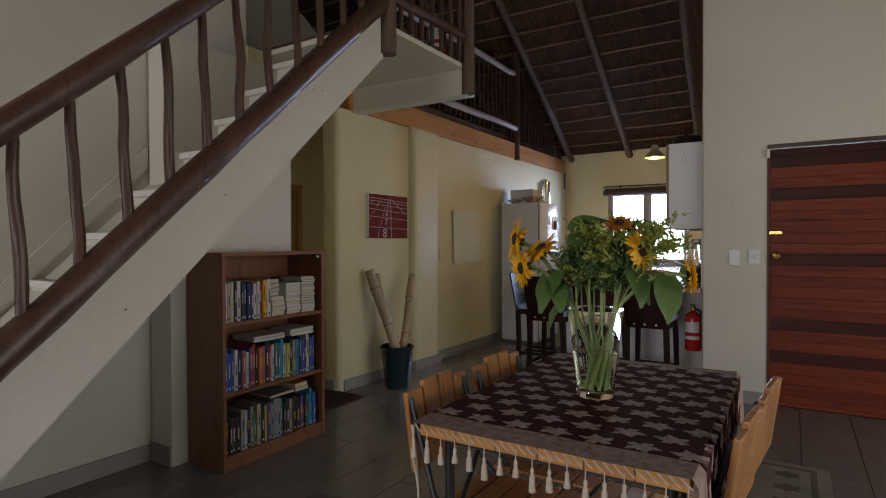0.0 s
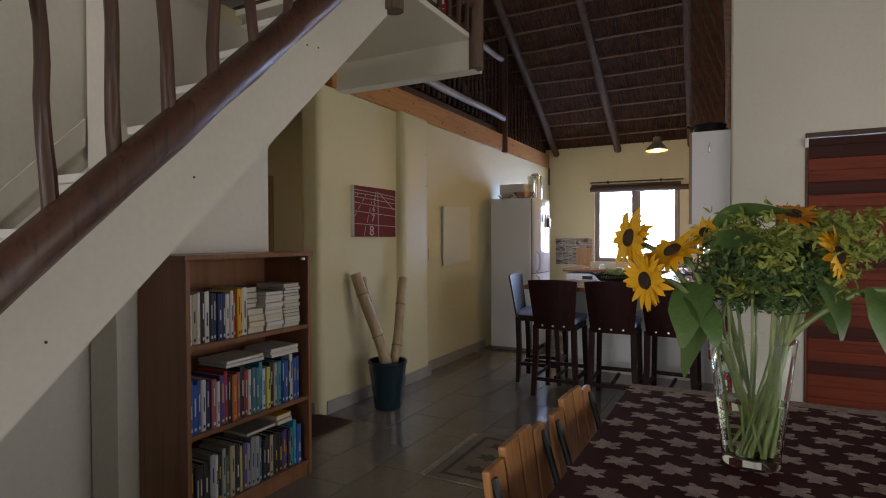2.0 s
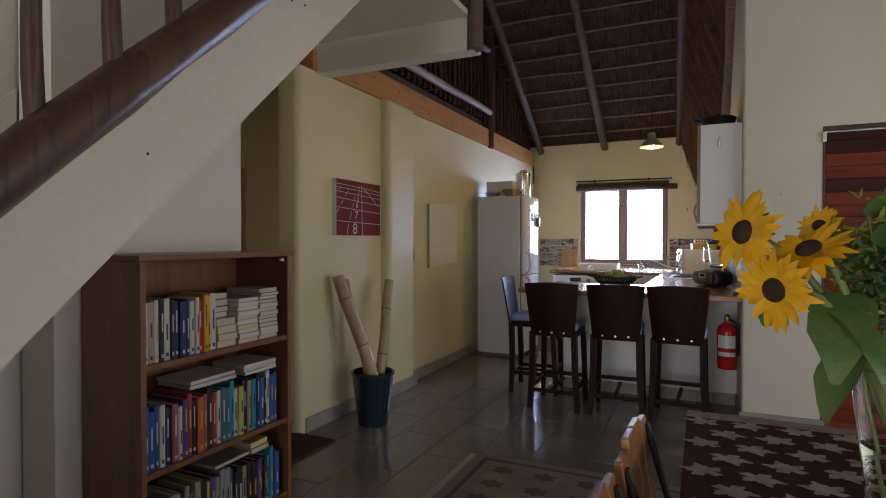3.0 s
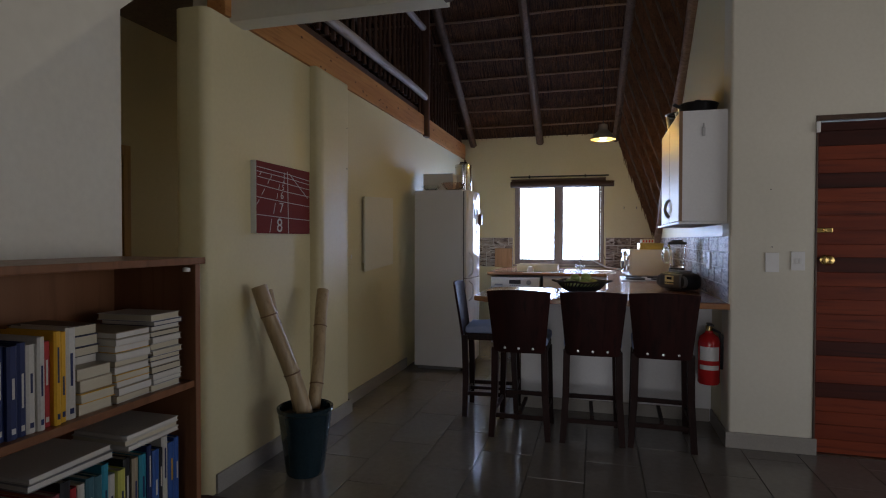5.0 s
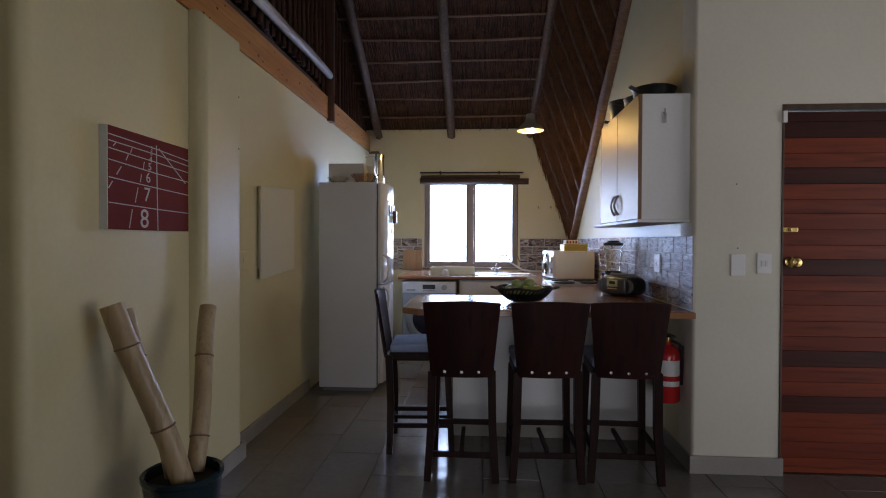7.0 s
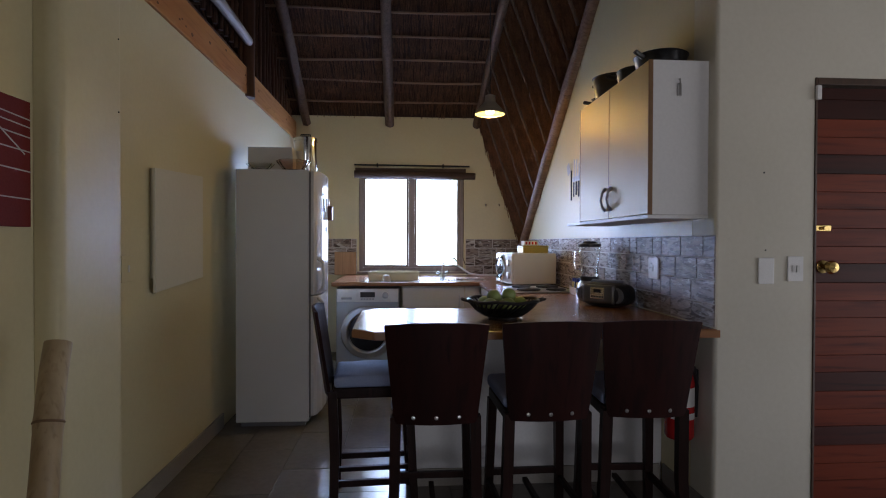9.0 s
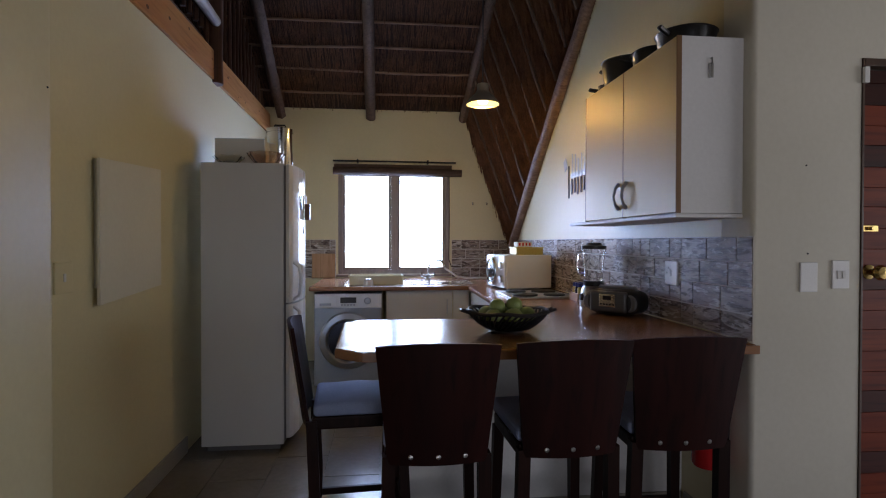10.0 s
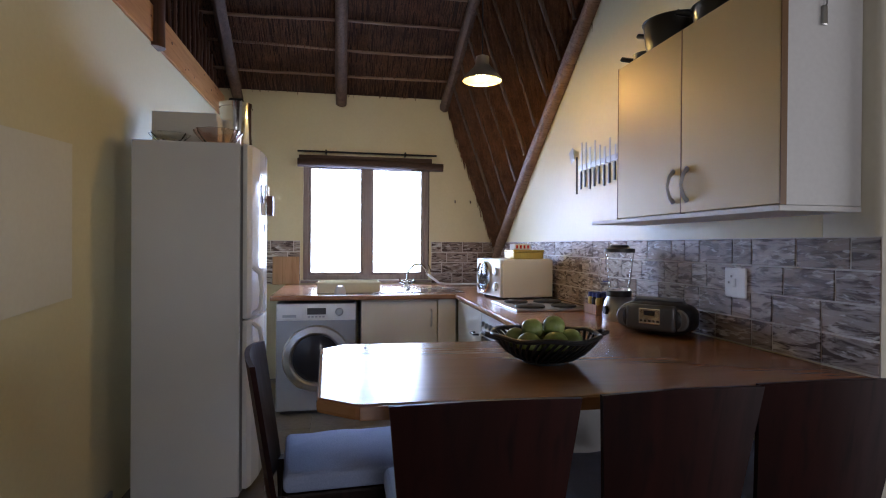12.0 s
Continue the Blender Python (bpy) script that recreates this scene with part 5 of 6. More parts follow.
def bamboo(a, b, r, label, nodes):
    a, b = Vector(a), Vector(b)
    t = thing("bamboo_pole", tuple(a), 0, label, "bamboo pole", "bamboo poles in the pot")
    d = b - a
    ks = sorted(nodes)
    pts, rad = [], []
    for i in range(29):
        q = i / 28
        bulge = max([math.exp(-((q - k) / 0.012) ** 2) for k in ks])
        pts.append(d * q + Vector((0.008 * math.sin(q * 5), 0.008 * math.cos(q * 4), 0)))
        rad.append(r * (1 + 0.06 * bulge))
    part("cane", tube(pts, rad, 16), M["bamboo"], t, "", True)
    for k in ks:
        p = d * k + Vector((0.008 * math.sin(k * 5), 0.008 * math.cos(k * 4), 0))
        e = d.normalized() * 0.004
        part("node", tube([p - e, p, p + e], [r * 1.06, r * 1.12, r * 1.06], 16), M["bamboo_dark"], t, "", True)
    e = d.normalized()
    q = d + Vector((0.008 * math.sin(5), 0.008 * math.cos(4), 0))
    part("cut_end", tube([q + e * 0.0005, q + e * 0.002], r * 0.86, 14), M["bamboo_dark"], t, "", True)


bamboo((-3.735, 5.355, 0.335), (-3.96, 5.28, 1.05), 0.043, "thick dry bamboo pole leaning in the pot", (0.33, 0.78))
bamboo((-3.82, 5.42, 0.335), (-4.02, 5.46, 1.01), 0.028, "thinner dry bamboo pole leaning against the wall", (0.35, 0.72))
bamboo((-3.755, 5.475, 0.335), (-3.83, 5.77, 0.99), 0.037, "dry bamboo pole leaning towards the column", (0.2, 0.68))
M["mat"] = surface("dark_red_brown_mat", (0.035, 0.014, 0.012), (0.06, 0.024, 0.02), 0.95, 0, 9, 200, 0.7)
mt_ = thing("door_mat", (-4.45, 4.30, 0.001), 0, "dark brown pile mat in the passage mouth", "mat")
part("weave", boxed(0, 0.65, 0, 0.70, 0, 0.012, 0.004), M["mat"], mt_)

# ---- bookcase and books ----
M["case"] = wood("brown_veneer", (0.20, 0.085, 0.038), (0.25, 0.11, 0.052), (0.16, 0.065, 0.028), 0.35, 2, 6, 0.04)
BY = 3.375
bc = thing("bookcase", (XS + 0.008, BY, 0), 0, "brown veneered bookcase of three shelves full of books", "bookcase")
BD, BW, BH = 0.335, 0.80, 1.248
part("side", boxed(0, BD, 0, 0.022, 0, BH - 0.023, 0.002), M["case"], bc)
part("side", boxed(0, BD, BW - 0.022, BW, 0, BH - 0.023, 0.002), M["case"], bc)
part("top", boxed(-0.002, BD + 0.012, -0.012, BW + 0.012, BH - 0.022, BH, 0.003), M["case"], bc)
part("back", boxed(0, 0.006, 0.0225, BW - 0.0225, 0.08, BH - 0.023), M["case"], bc)
SH = (0.085, 0.445, 0.845)
for z in SH:
    part("shelf", boxed(0.0065, BD - 0.006, 0.0225, BW - 0.0225, z - 0.022, z, 0.002), M["case"], bc)
part("plinth", boxed(BD - 0.04, BD - 0.015, 0.0225, BW - 0.0225, 0, SH[0] - 0.0225), M["case"], bc)
part("catch", place_in(None, lathe([(0.012, 0), (0.012, 0.012), (0, 0.016)], 14), Matrix.Translation((BD - 0.012, BW - 0.05, BH - 0.045))), M["white"], bc, "small white knob", True)
M["pages"] = surface("book_pages", (0.55, 0.50, 0.38), (0.68, 0.63, 0.50), 0.85, 0, 4, 400, 0.2, stretch=(0.2, 0.2, 3))
M["pages_white"] = surface("white_book_pages", (0.62, 0.60, 0.55), (0.72, 0.70, 0.66), 0.85, 0, 4, 400, 0.2, stretch=(0.2, 0.2, 3))
COV = {}


def cover(c):
    if c not in COV:
        COV[c] = plain("book_cover", c, 0.42, 0, 0.1)
    return COV[c]


rb = random.Random(12)
PAL = {"w": (0.62, 0.60, 0.56), "k": (0.018, 0.018, 0.022), "n": (0.015, 0.028, 0.11), "b": (0.03, 0.10, 0.36), "y": (0.72, 0.40, 0.02), "r": (0.42, 0.03, 0.035), "o": (0.50, 0.14, 0.03),
       "p": (0.35, 0.10, 0.13), "t": (0.03, 0.28, 0.40), "g": (0.10, 0.16, 0.06), "s": (0.30, 0.31, 0.32), "l": (0.55, 0.55, 0.12), "c": (0.40, 0.34, 0.24), "d": (0.06, 0.03, 0.025), "a": (0.06, 0.16, 0.20), "v": (0.10, 0.06, 0.22)}


def book(w, h, d, colour, label):
    """An upright book: spine towards +x, thickness along y."""
    b = thing("book", (0, 0, 0), 0, label, "book", "books in the bookcase")
    part("cover", prism([(0, 0), (d - 0.004, 0), (d, w * 0.25), (d, w * 0.75), (d - 0.004, w), (0, w), (0, w - 0.0022), (d - 0.006, w - 0.0022), (d - 0.006, 0.0022), (0, 0.0022)], h, "z"), cover(colour), b)
    part("page_block", boxed(0.003, d - 0.0062, 0.0024, w - 0.0024, 0.003, h - 0.004), M["pages"], b)
    bright = sum(colour) > 0.7
    ink = cover(PAL["n"] if bright else PAL["w"]) if rb.random() < 0.75 else cover(PAL["y"])
    if w > 0.012:
        z0 = h * rb.uniform(0.3, 0.5)
        part("title_bar", boxed(d + 0.0002, d + 0.0008, w * 0.38, w * 0.62, z0, z0 + h * rb.uniform(0.2, 0.4)), ink, b)
        part("mark", boxed(d + 0.0002, d + 0.0008, w * 0.3, w * 0.7, h * 0.06, h * 0.12), ink, b)
    return b


NAMES = {"w": "white", "k": "black", "n": "navy blue", "b": "blue", "y": "yellow", "r": "red", "o": "orange", "p": "dusty pink", "t": "turquoise", "g": "green", "s": "grey", "l": "lime yellow", "c": "tan", "d": "dark brown", "a": "teal", "v": "violet"}
X0 = XS + 0.008
Y0 = BY + 0.026


def shelf_row(z, y, codes, wr, hr, d_front):
    for c in codes:
        w, h = rb.uniform(*wr), rb.uniform(*hr)
        d = rb.uniform(0.16, 0.21)
        b = book(w, h, d, PAL[c], NAMES[c] + " spined book standing upright on the shelf")
        b.matrix_basis = pose(X0 + d_front - d - rb.uniform(0, 0.012), y, z + 0.001)
        y += w + 0.0012
    return y


def flat_stack(z, y, w, n, hs, codes, d_front, paper="pages_white", d=0.2):
    """Books lying on one another with the page edges to the front."""
    zz = z + 0.001
    for i in range(n):
        h = rb.uniform(*hs)
        c = codes[i % len(codes)]
        b = thing("book", (X0 + d_front - d + rb.uniform(-0.008, 0.004), y + rb.uniform(-0.004, 0.004), zz), rb.uniform(-1.5, 1.5), NAMES[c] + " covered book lying flat in a pile", "book", "books in the bookcase")
        part("cover", boxed(0, d, 0, w, 0, 0.0018), cover(PAL[c]), b)
        part("cover", boxed(0, d, 0, w, h - 0.0018, h), cover(PAL[c]), b)
        part("page_block", boxed(0.004, d - 0.002, 0.003, w - 0.003, 0.0019, h - 0.0019), M[paper if rb.random() < 0.7 else "pages"], b)
        zz += h + 0.0006
    return zz


ye = shelf_row(SH[2], Y0, "wcwkwknnnwwryyw", (0.016, 0.028), (0.205, 0.235), 0.315)
left = BY + BW - 0.026 - ye
flat_stack(SH[2], ye + 0.004, 0.105, 4, (0.024, 0.034), "cyc", 0.31, "pages")
flat_stack(SH[2] + 0.118, ye + 0.006, 0.10, 4, (0.02, 0.03), "kkn", 0.26)
w2 = min(0.125, (left - 0.12) / 2)
flat_stack(SH[2], ye + 0.114, w2, 10, (0.016, 0.024), "wcwy", 0.315)
flat_stack(SH[2], ye + 0.118 + w2, w2 - 0.004, 13, (0.014, 0.021), "wswkcn", 0.315)
ye = shelf_row(SH[1], Y0, "bbbwnpwvrkopkrwaatwlkctnbkwbb", (0.018, 0.029), (0.205, 0.25), 0.318)
flat_stack(SH[1] + 0.255, Y0 + 0.22, 0.24, 2, (0.012, 0.018), "sw", 0.30)
flat_stack(SH[1] + 0.255, Y0 + 0.49, 0.20, 3, (0.012, 0.016), "ww", 0.315)
ye = shelf_row(SH[0], Y0, "kkdkswksgcklvsssakkckkvvdttb", (0.016, 0.031), (0.20, 0.245), 0.318)
flat_stack(SH[0] + 0.25, Y0 + 0.33, 0.20, 1, (0.014, 0.018), "s", 0.30)
flat_stack(SH[0] + 0.25, Y0 + 0.53, 0.11, 2, (0.02, 0.026), "cy", 0.315, "pages")

# ---- dining table ----
TX0, TX1, TY0, TY1, TZ = -1.668, -0.93, 2.708, 3.86, 0.782
tb = thing("dining_table", (TX0, TY0, 0), 0, "pine dining table on black steel legs under a patterned cloth", "table")
TW, TL = TX1 - TX0, TY1 - TY0
M["pine"] = wood("golden_pine", (0.50, 0.23, 0.06), (0.60, 0.31, 0.09), (0.40, 0.16, 0.04), 0.35, 0, 8, 0.06)
for i in range(6):
    part("plank", boxed(0.006 + i * (TW - 0.012) / 6, 0.004 + (i + 1) * (TW - 0.012) / 6, 0.005, TL - 0.005, TZ - 0.036, TZ - 0.003, 0.003), M["pine"], tb)
for x, y in ((0.06, 0.08), (TW - 0.06, 0.08), (0.06, TL - 0.08), (TW - 0.06, TL - 0.08)):
    part("leg", tube([(x, y, 0), (x, y, TZ - 0.037)], 0.014, 10), M["iron"], tb, "thin black steel leg", True)
part("rail", boxed(0.06, TW - 0.06, 0.07, 0.09, TZ - 0.07, TZ - 0.037), M["iron"], tb)
part("rail", boxed(0.06, TW - 0.06, TL - 0.09, TL - 0.07, TZ - 0.07, TZ - 0.037), M["iron"], tb)
part("brace", tube([(0.06, 0.08, 0.42), (0.06, 0.35, TZ - 0.04)], 0.008, 8), M["iron"], tb, "", True)
part("brace", tube([(TW - 0.06, 0.08, 0.42), (TW - 0.06, 0.35, TZ - 0.04)], 0.008, 8), M["iron"], tb, "", True)

M["cloth"] = surface("dark_maroon_cloth", (0.050, 0.014, 0.014), (0.072, 0.022, 0.02), 0.9, 0, 5, 300, 0.35, spec=0.08)
M["leaf_print"] = surface("taupe_leaf_weave", (0.24, 0.16, 0.135), (0.52, 0.41, 0.36), 0.9, 0, 30, 320, 0.4, spec=0.1)
M["cloth_edge"] = surface("taupe_woven_border", (0.20, 0.13, 0.105), (0.44, 0.34, 0.28), 0.9, 0, 38, 250, 0.4, spec=0.1)
M["tassel"] = surface("cream_tassel_thread", (0.50, 0.42, 0.34), (0.62, 0.54, 0.45), 0.9, 0, 10, 300, 0.5, stretch=(1, 1, 0.1))
cl = thing("tablecloth", (TX0, TY0, TZ), 0, "maroon tablecloth woven with taupe leaves and cream tassels", "tablecloth")


def cloth_point(u, v):
    """u across, v along the table; past the right edge it hangs."""
    x, y = u, v
    if u > TW:
        over = u - TW
        return Vector((TW + 0.012 + 0.012 * math.sin(y * 17) * over / 0.2, y, 0.004 - over))
    return Vector((x, y, 0.003 + 0.0012 * math.sin(x * 21 + y * 9)))


bm = bmesh.new()
NU, NV = 44, 56
umax = TW + 0.19
g = [[bm.verts.new(cloth_point(-0.012 + (umax + 0.012) * i / NU, -0.012 + (TL + 0.03) * j / NV)) for j in range(NV + 1)] for i in range(NU + 1)]
for i in range(NU):
    for j in range(NV):
        f = bm.faces.new((g[i][j], g[i + 1][j], g[i + 1][j + 1], g[i][j + 1]))
        v = (j + 0.5) / NV
        u = (i + 0.5) / NU
        f.material_index = 1 if v < 0.085 or v > 0.94 else 0
part("cloth", bm, [M["cloth"], M["cloth_edge"]], cl, "", True)

rl = random.Random(3)


def leaf_patch(cu, cv, s, mirror):
    """A lobed leaf of the weave, laid just over the cloth."""
    bm = bmesh.new()
    n = 44
    ring = []
    for k in range(n):
        a = 2 * math.pi * k / n
        r = s * (0.76 + 0.20 * math.cos(5 * a) + 0.12 * math.cos(11 * a + mirror))
        pu, pv = cu + mirror * r * math.cos(a) * 1.12, cv + r * math.sin(a) * 0.88
        ring.append(bm.verts.new(cloth_point(pu, pv) + Vector((0.0022 if pu > TW else 0, 0, 0.0022))))
    c = bm.verts.new(cloth_point(cu, cv) + Vector((0.003 if cu > TW else 0, 0, 0.003)))
    for k in range(n):
        bm.faces.new((c, ring[k], ring[(k + 1) % n]))
    bmesh.ops.recalc_face_normals(bm, faces=bm.faces)
    return bm


rows, cols = 11, 7
for j in range(rows):
    for i in range(cols + 2):
        cu = 0.03 + (i + (0.5 if j % 2 else 0)) * 0.114
        cv = 0.125 + j * (TL - 0.21) / (rows - 1)
        if cu > umax - 0.035 or abs(cu - TW - 0.005) < 0.028:
            continue
        part("leaf", leaf_patch(cu, cv, 0.043, 1 if (i + j) % 2 else -1), M["leaf_print"], cl)


def tassel_object(at, ln):
    bm = bmesh.new()
    tube([(0, 0, 0), (0, -0.002, -0.022)], 0.0016, 5, bm)
    lathe([(0.0, -0.022), (0.0045, -0.026), (0.0055, -0.034), (0.004, -0.04), (0.0075, -0.05), (0.0095, -ln), (0.0, -ln - 0.002)], 9, bm)
    for v in bm.verts:
        v.co += Vector(at)
    return part("tassel", bm, M["tassel"], cl, "", True)


for i in range(17):
    tassel_object((0.0 + i * TW / 16.2, -0.018, -0.018 + 0.006 * math.sin(i * 2.1)), 0.075 + 0.012 * math.sin(i * 1.7))
for i in range(30):
    u = i * TW / 30
    part("fringe", tube([(u, -0.012, 0.001), (u + 0.014, -0.017, -0.010), (u + 0.026, -0.018, -0.018)], 0.0022, 5), M["tassel"], cl)
for k in range(3):
    part("hanging_thread", tube([(-0.006 - 0.004 * k, -0.01, -0.005), (-0.01, -0.012 + 0.01 * k, -0.09), (0.0, 0.004, -0.19 - 0.02 * k)], 0.003, 5), M["tassel"], cl)


# slatted chairs
M["slat"] = wood("honey_varnished_slat", (0.36, 0.15, 0.045), (0.46, 0.22, 0.07), (0.25, 0.095, 0.028), 0.33, 2, 9, 0.06)


def build_chair():
    """Sits facing +x, back at x = 0, four slats across y."""
    c = thing("slatted_chair", (0, 0, 0), 0, "honey-coloured slatted chair on black steel frame pushed under the table", "chair", "chairs round the dining table")
    for i in range(4):
        y = -0.185 + i * 0.098
        bm = boxed(-0.010, 0.010, y, y + 0.088, 0.56, 0.845 - 0.02 * abs(i - 1.5), 0.007, 3, Matrix.Translation((0.0, 0, 0)) @ Matrix.Rotation(radians(-8), 4, "Y") @ Matrix.Translation((0.07, 0, 0)))
        part("back_slat", bm, M["slat"], c)
    for i in range(5):
        x = 0.05 + i * 0.078
        part("seat_slat", boxed(x, x + 0.07, -0.19, 0.19, 0.44, 0.458, 0.006), M["slat"], c)
    for s in (-1, 1):
        part("frame_tube", tube([(0.40, s * 0.17, 0.0), (0.30, s * 0.17, 0.25), (0.06, s * 0.17, 0.5), (-0.03, s * 0.17, 0.80)], 0.010, 8), M["iron"], c, "black bent steel tube", True)
        part("frame_tube", tube([(0.0, s * 0.185, 0.0), (0.12, s * 0.185, 0.20), (0.40, s * 0.185, 0.432)], 0.010, 8), M["iron"], c, "", True)
    part("seat_rail", tube([(0.42, -0.17, 0.432), (0.42, 0.17, 0.432)], 0.010, 8), M["iron"], c, "", True)
    return c


chair = build_chair()
chair.matrix_basis = pose(-1.77, 3.03, 0, 0, 0, 0)
copy_thing(chair, pose(-1.755, 3.47, 0, 0, 0, -2))
copy_thing(chair, pose(-0.885, 3.13, 0, 0, 0, 174))
copy_thing(chair, pose(-0.85, 3.55, 0, 0, 0, 174))

# ---- vase of sunflowers ----
VX, VY, VZ = -1.31, 3.24, TZ + 0.0075
vase = thing("vase", (VX, VY, VZ), 0, "tall clear glass vase on the tablecloth", "vase")
part("glass", lathe([(0, 0), (0.060, 0), (0.062, 0.006), (0.066, 0.06), (0.092, 0.288), (0.094, 0.29), (0.090, 0.29), (0.063, 0.06), (0.059, 0.022), (0, 0.020)], 36), M["glass"], vase, "", True)
M["water"] = glass("vase_water", (0.93, 0.97, 0.88), 0.0, 1.12)
part("water", lathe([(0, 0.024), (0.056, 0.024), (0.0625, 0.062), (0.072, 0.15), (0, 0.15)], 36), M["water"], vase, "faintly green water", True)
M["stem"] = surface("pale_green_stem", (0.17, 0.23, 0.07), (0.26, 0.32, 0.12), 0.5, 0, 8, 90, 0.15)
M["leaf"] = surface("sunflower_leaf", (0.07, 0.14, 0.035), (0.12, 0.21, 0.06), 0.5, 0, 12, 120, 0.3)
M["petal"] = surface("yellow_petal", (0.80, 0.40, 0.008), (0.90, 0.52, 0.02), 0.5, 0, 14, 90, 0.15)
M["petal_o"] = surface("rust_orange_petal", (0.50, 0.16, 0.01), (0.75, 0.33, 0.02), 0.5, 0, 14, 90, 0.15)
M["disc"] = surface("dark_seed_disc", (0.022, 0.012, 0.008), (0.07, 0.035, 0.015), 0.9, 0, 30, 260, 0.9)
M["fern"] = surface("feathery_goldenrod", (0.16, 0.22, 0.035), (0.34, 0.36, 0.07), 0.7, 0, 20, 90, 0.2)
M["fern_dark"] = surface("dark_foliage", (0.05, 0.10, 0.025), (0.09, 0.155, 0.045), 0.7, 0, 20, 90, 0.2)
rf = random.Random(21)


def stem_path(head, k):
    h = Vector(head) - Vector((VX, VY, VZ))
    a = math.atan2(h.y, h.x)
    base = Vector((-0.04 * math.cos(a + 0.4 * k), -0.04 * math.sin(a + 0.4 * k), 0.026))
    rim = Vector((0.068 * math.cos(a), 0.068 * math.sin(a), 0.285))
    mid = rim.lerp(h, 0.55) + Vector((0, 0, 0.05))
    return [base, base.lerp(rim, 0.5), rim, mid, h]


def smooth_path(p, n=14):
    out = []
    p = [p[0]] + p + [p[-1]]
    for i in range(1, len(p) - 2):
        for j in range(n // 3):
            t = j / (n // 3)
            out.append(0.5 * ((2 * p[i]) + (p[i + 1] - p[i - 1]) * t + (2 * p[i - 1] - 5 * p[i] + 4 * p[i + 1] - p[i + 2]) * t * t + (3 * p[i] - p[i - 1] - 3 * p[i + 1] + p[i + 2]) * t ** 3))
    return out + [p[-2]]


def blade(bm, base, direction, up, length, width, droop=0.2, curl=0.15, seg=5):
    d, side = direction.normalized(), direction.cross(up).normalized()
    nrm_ = side.cross(d)
    prev = None
    for i in range(seg + 1):
        t = i / seg
        w = width * math.sin(math.pi * min(0.97, 0.12 + 0.88 * t)) ** 0.8
        c = base + d * length * t - nrm_ * droop * length * t * t
        row = [bm.verts.new(c - side * w + nrm_ * curl * w), bm.verts.new(c), bm.verts.new(c + side * w + nrm_ * curl * w)]
        if prev:
            for q in range(2):
                bm.faces.new((prev[q], prev[q + 1], row[q + 1], row[q]))
        prev = row


def sunflower(head, face, r, k, mat="petal", leaves=()):
    t = thing("sunflower", (VX, VY, VZ), 0, "yellow sunflower with a dark centre in the vase" if mat == "petal" else "rust and orange sunflower in the vase", "flower", "sunflowers in the vase")
    path = smooth_path(stem_path(head, k))
    part("stem", tube(path, 0.0068, 9), M["stem"], t, "", True)
    h = Vector(head) - Vector((VX, VY, VZ))
    f = Vector(face).normalized()
    m = f.to_track_quat("Z", "Y").to_matrix().to_4x4()
    m.translation = h
    bm = lathe([(0, -0.012), (r * 0.24, -0.012), (r * 0.33, 0.0), (r * 0.29, 0.006), (r * 0.16, 0.010), (0, 0.012)], 24)
    part("disc", place_in(None, bm, m), M["disc"], t, "dark brown seed disc", True)
    for layer in range(2):
        n = 17
        for i in range(n):
            a = 2 * math.pi * (i + 0.5 * layer) / n + rf.uniform(-0.08, 0.08)
            d = Vector((math.cos(a), math.sin(a), 0.18 - 0.22 * layer + rf.uniform(-0.18, 0.18)))
            bm = bmesh.new()
            blade(bm, Vector((math.cos(a), math.sin(a), 0)) * r * 0.27 + Vector((0, 0, -0.002 * layer)), d, Vector((0, 0, 1)), r * rf.uniform(0.65, 0.9), r * 0.14, rf.uniform(-0.1, 0.35))
            part("petal", place_in(None, bm, m), M[mat], t, "", True)
    bm = bmesh.new()
    for i in range(13):
        a = 2 * math.pi * i / 13
        blade(bm, Vector((math.cos(a), math.sin(a), 0)) * r * 0.2 + Vector((0, 0, -0.013)), Vector((math.cos(a), math.sin(a), -0.15)), Vector((0, 0, 1)), r * 0.5, r * 0.1, 0.2)
    part("calyx", place_in(None, bm, m), M["leaf"], t, "", True)
    for q, ln, wd, az, el in leaves:
        p = path[int(q * (len(path) - 1))]
        bm = bmesh.new()
        blade(bm, p, Vector((math.cos(az), math.sin(az), el)), Vector((0, 0, 1)), ln * 0.9, wd * 0.75, 0.5, 0.25, 8)
        for v in bm.verts:
            v.co += Vector((noise.noise(v.co * 30), noise.noise(v.co * 30 + Vector((9, 0, 0))), noise.noise(v.co * 30 + Vector((0, 9, 0))))) * 0.007
        part("leaf", bm, M["leaf"], t, "broad drooping green leaf", True)


sunflower((-1.575, 3.18, 1.315), (-0.75, -0.6, 0.15), 0.07, 0, "petal", ((0.8, 0.13, 0.04, -2.6, -0.6),))
sunflower((-1.475, 3.17, 1.285), (-0.35, -0.45, 0.7), 0.066, 1, "petal", ((0.72, 0.17, 0.065, -1.9, -0.5), (0.62, 0.15, 0.06, -2.6, -0.7)))
sunflower((-1.53, 3.13, 1.215), (-0.7, -0.7, -0.1), 0.066, 2, "petal", ((0.7, 0.14, 0.05, -0.9, -0.4),))
sunflower((-1.42, 3.42, 1.33), (-0.5, -0.6, 0.3), 0.042, 3)
sunflower((-1.228, 3.23, 1.365), (0.1, -0.45, 0.85), 0.05, 4, "petal_o", ((0.75, 0.13, 0.05, 0.4, -0.1),))
sunflower((-1.15, 3.20, 1.276), (0.85, -0.35, 0.25), 0.062, 6, "petal", ((0.8, 0.15, 0.06, -0.6, -0.9), (0.7, 0.14, 0.055, 0.9, -0.4)))
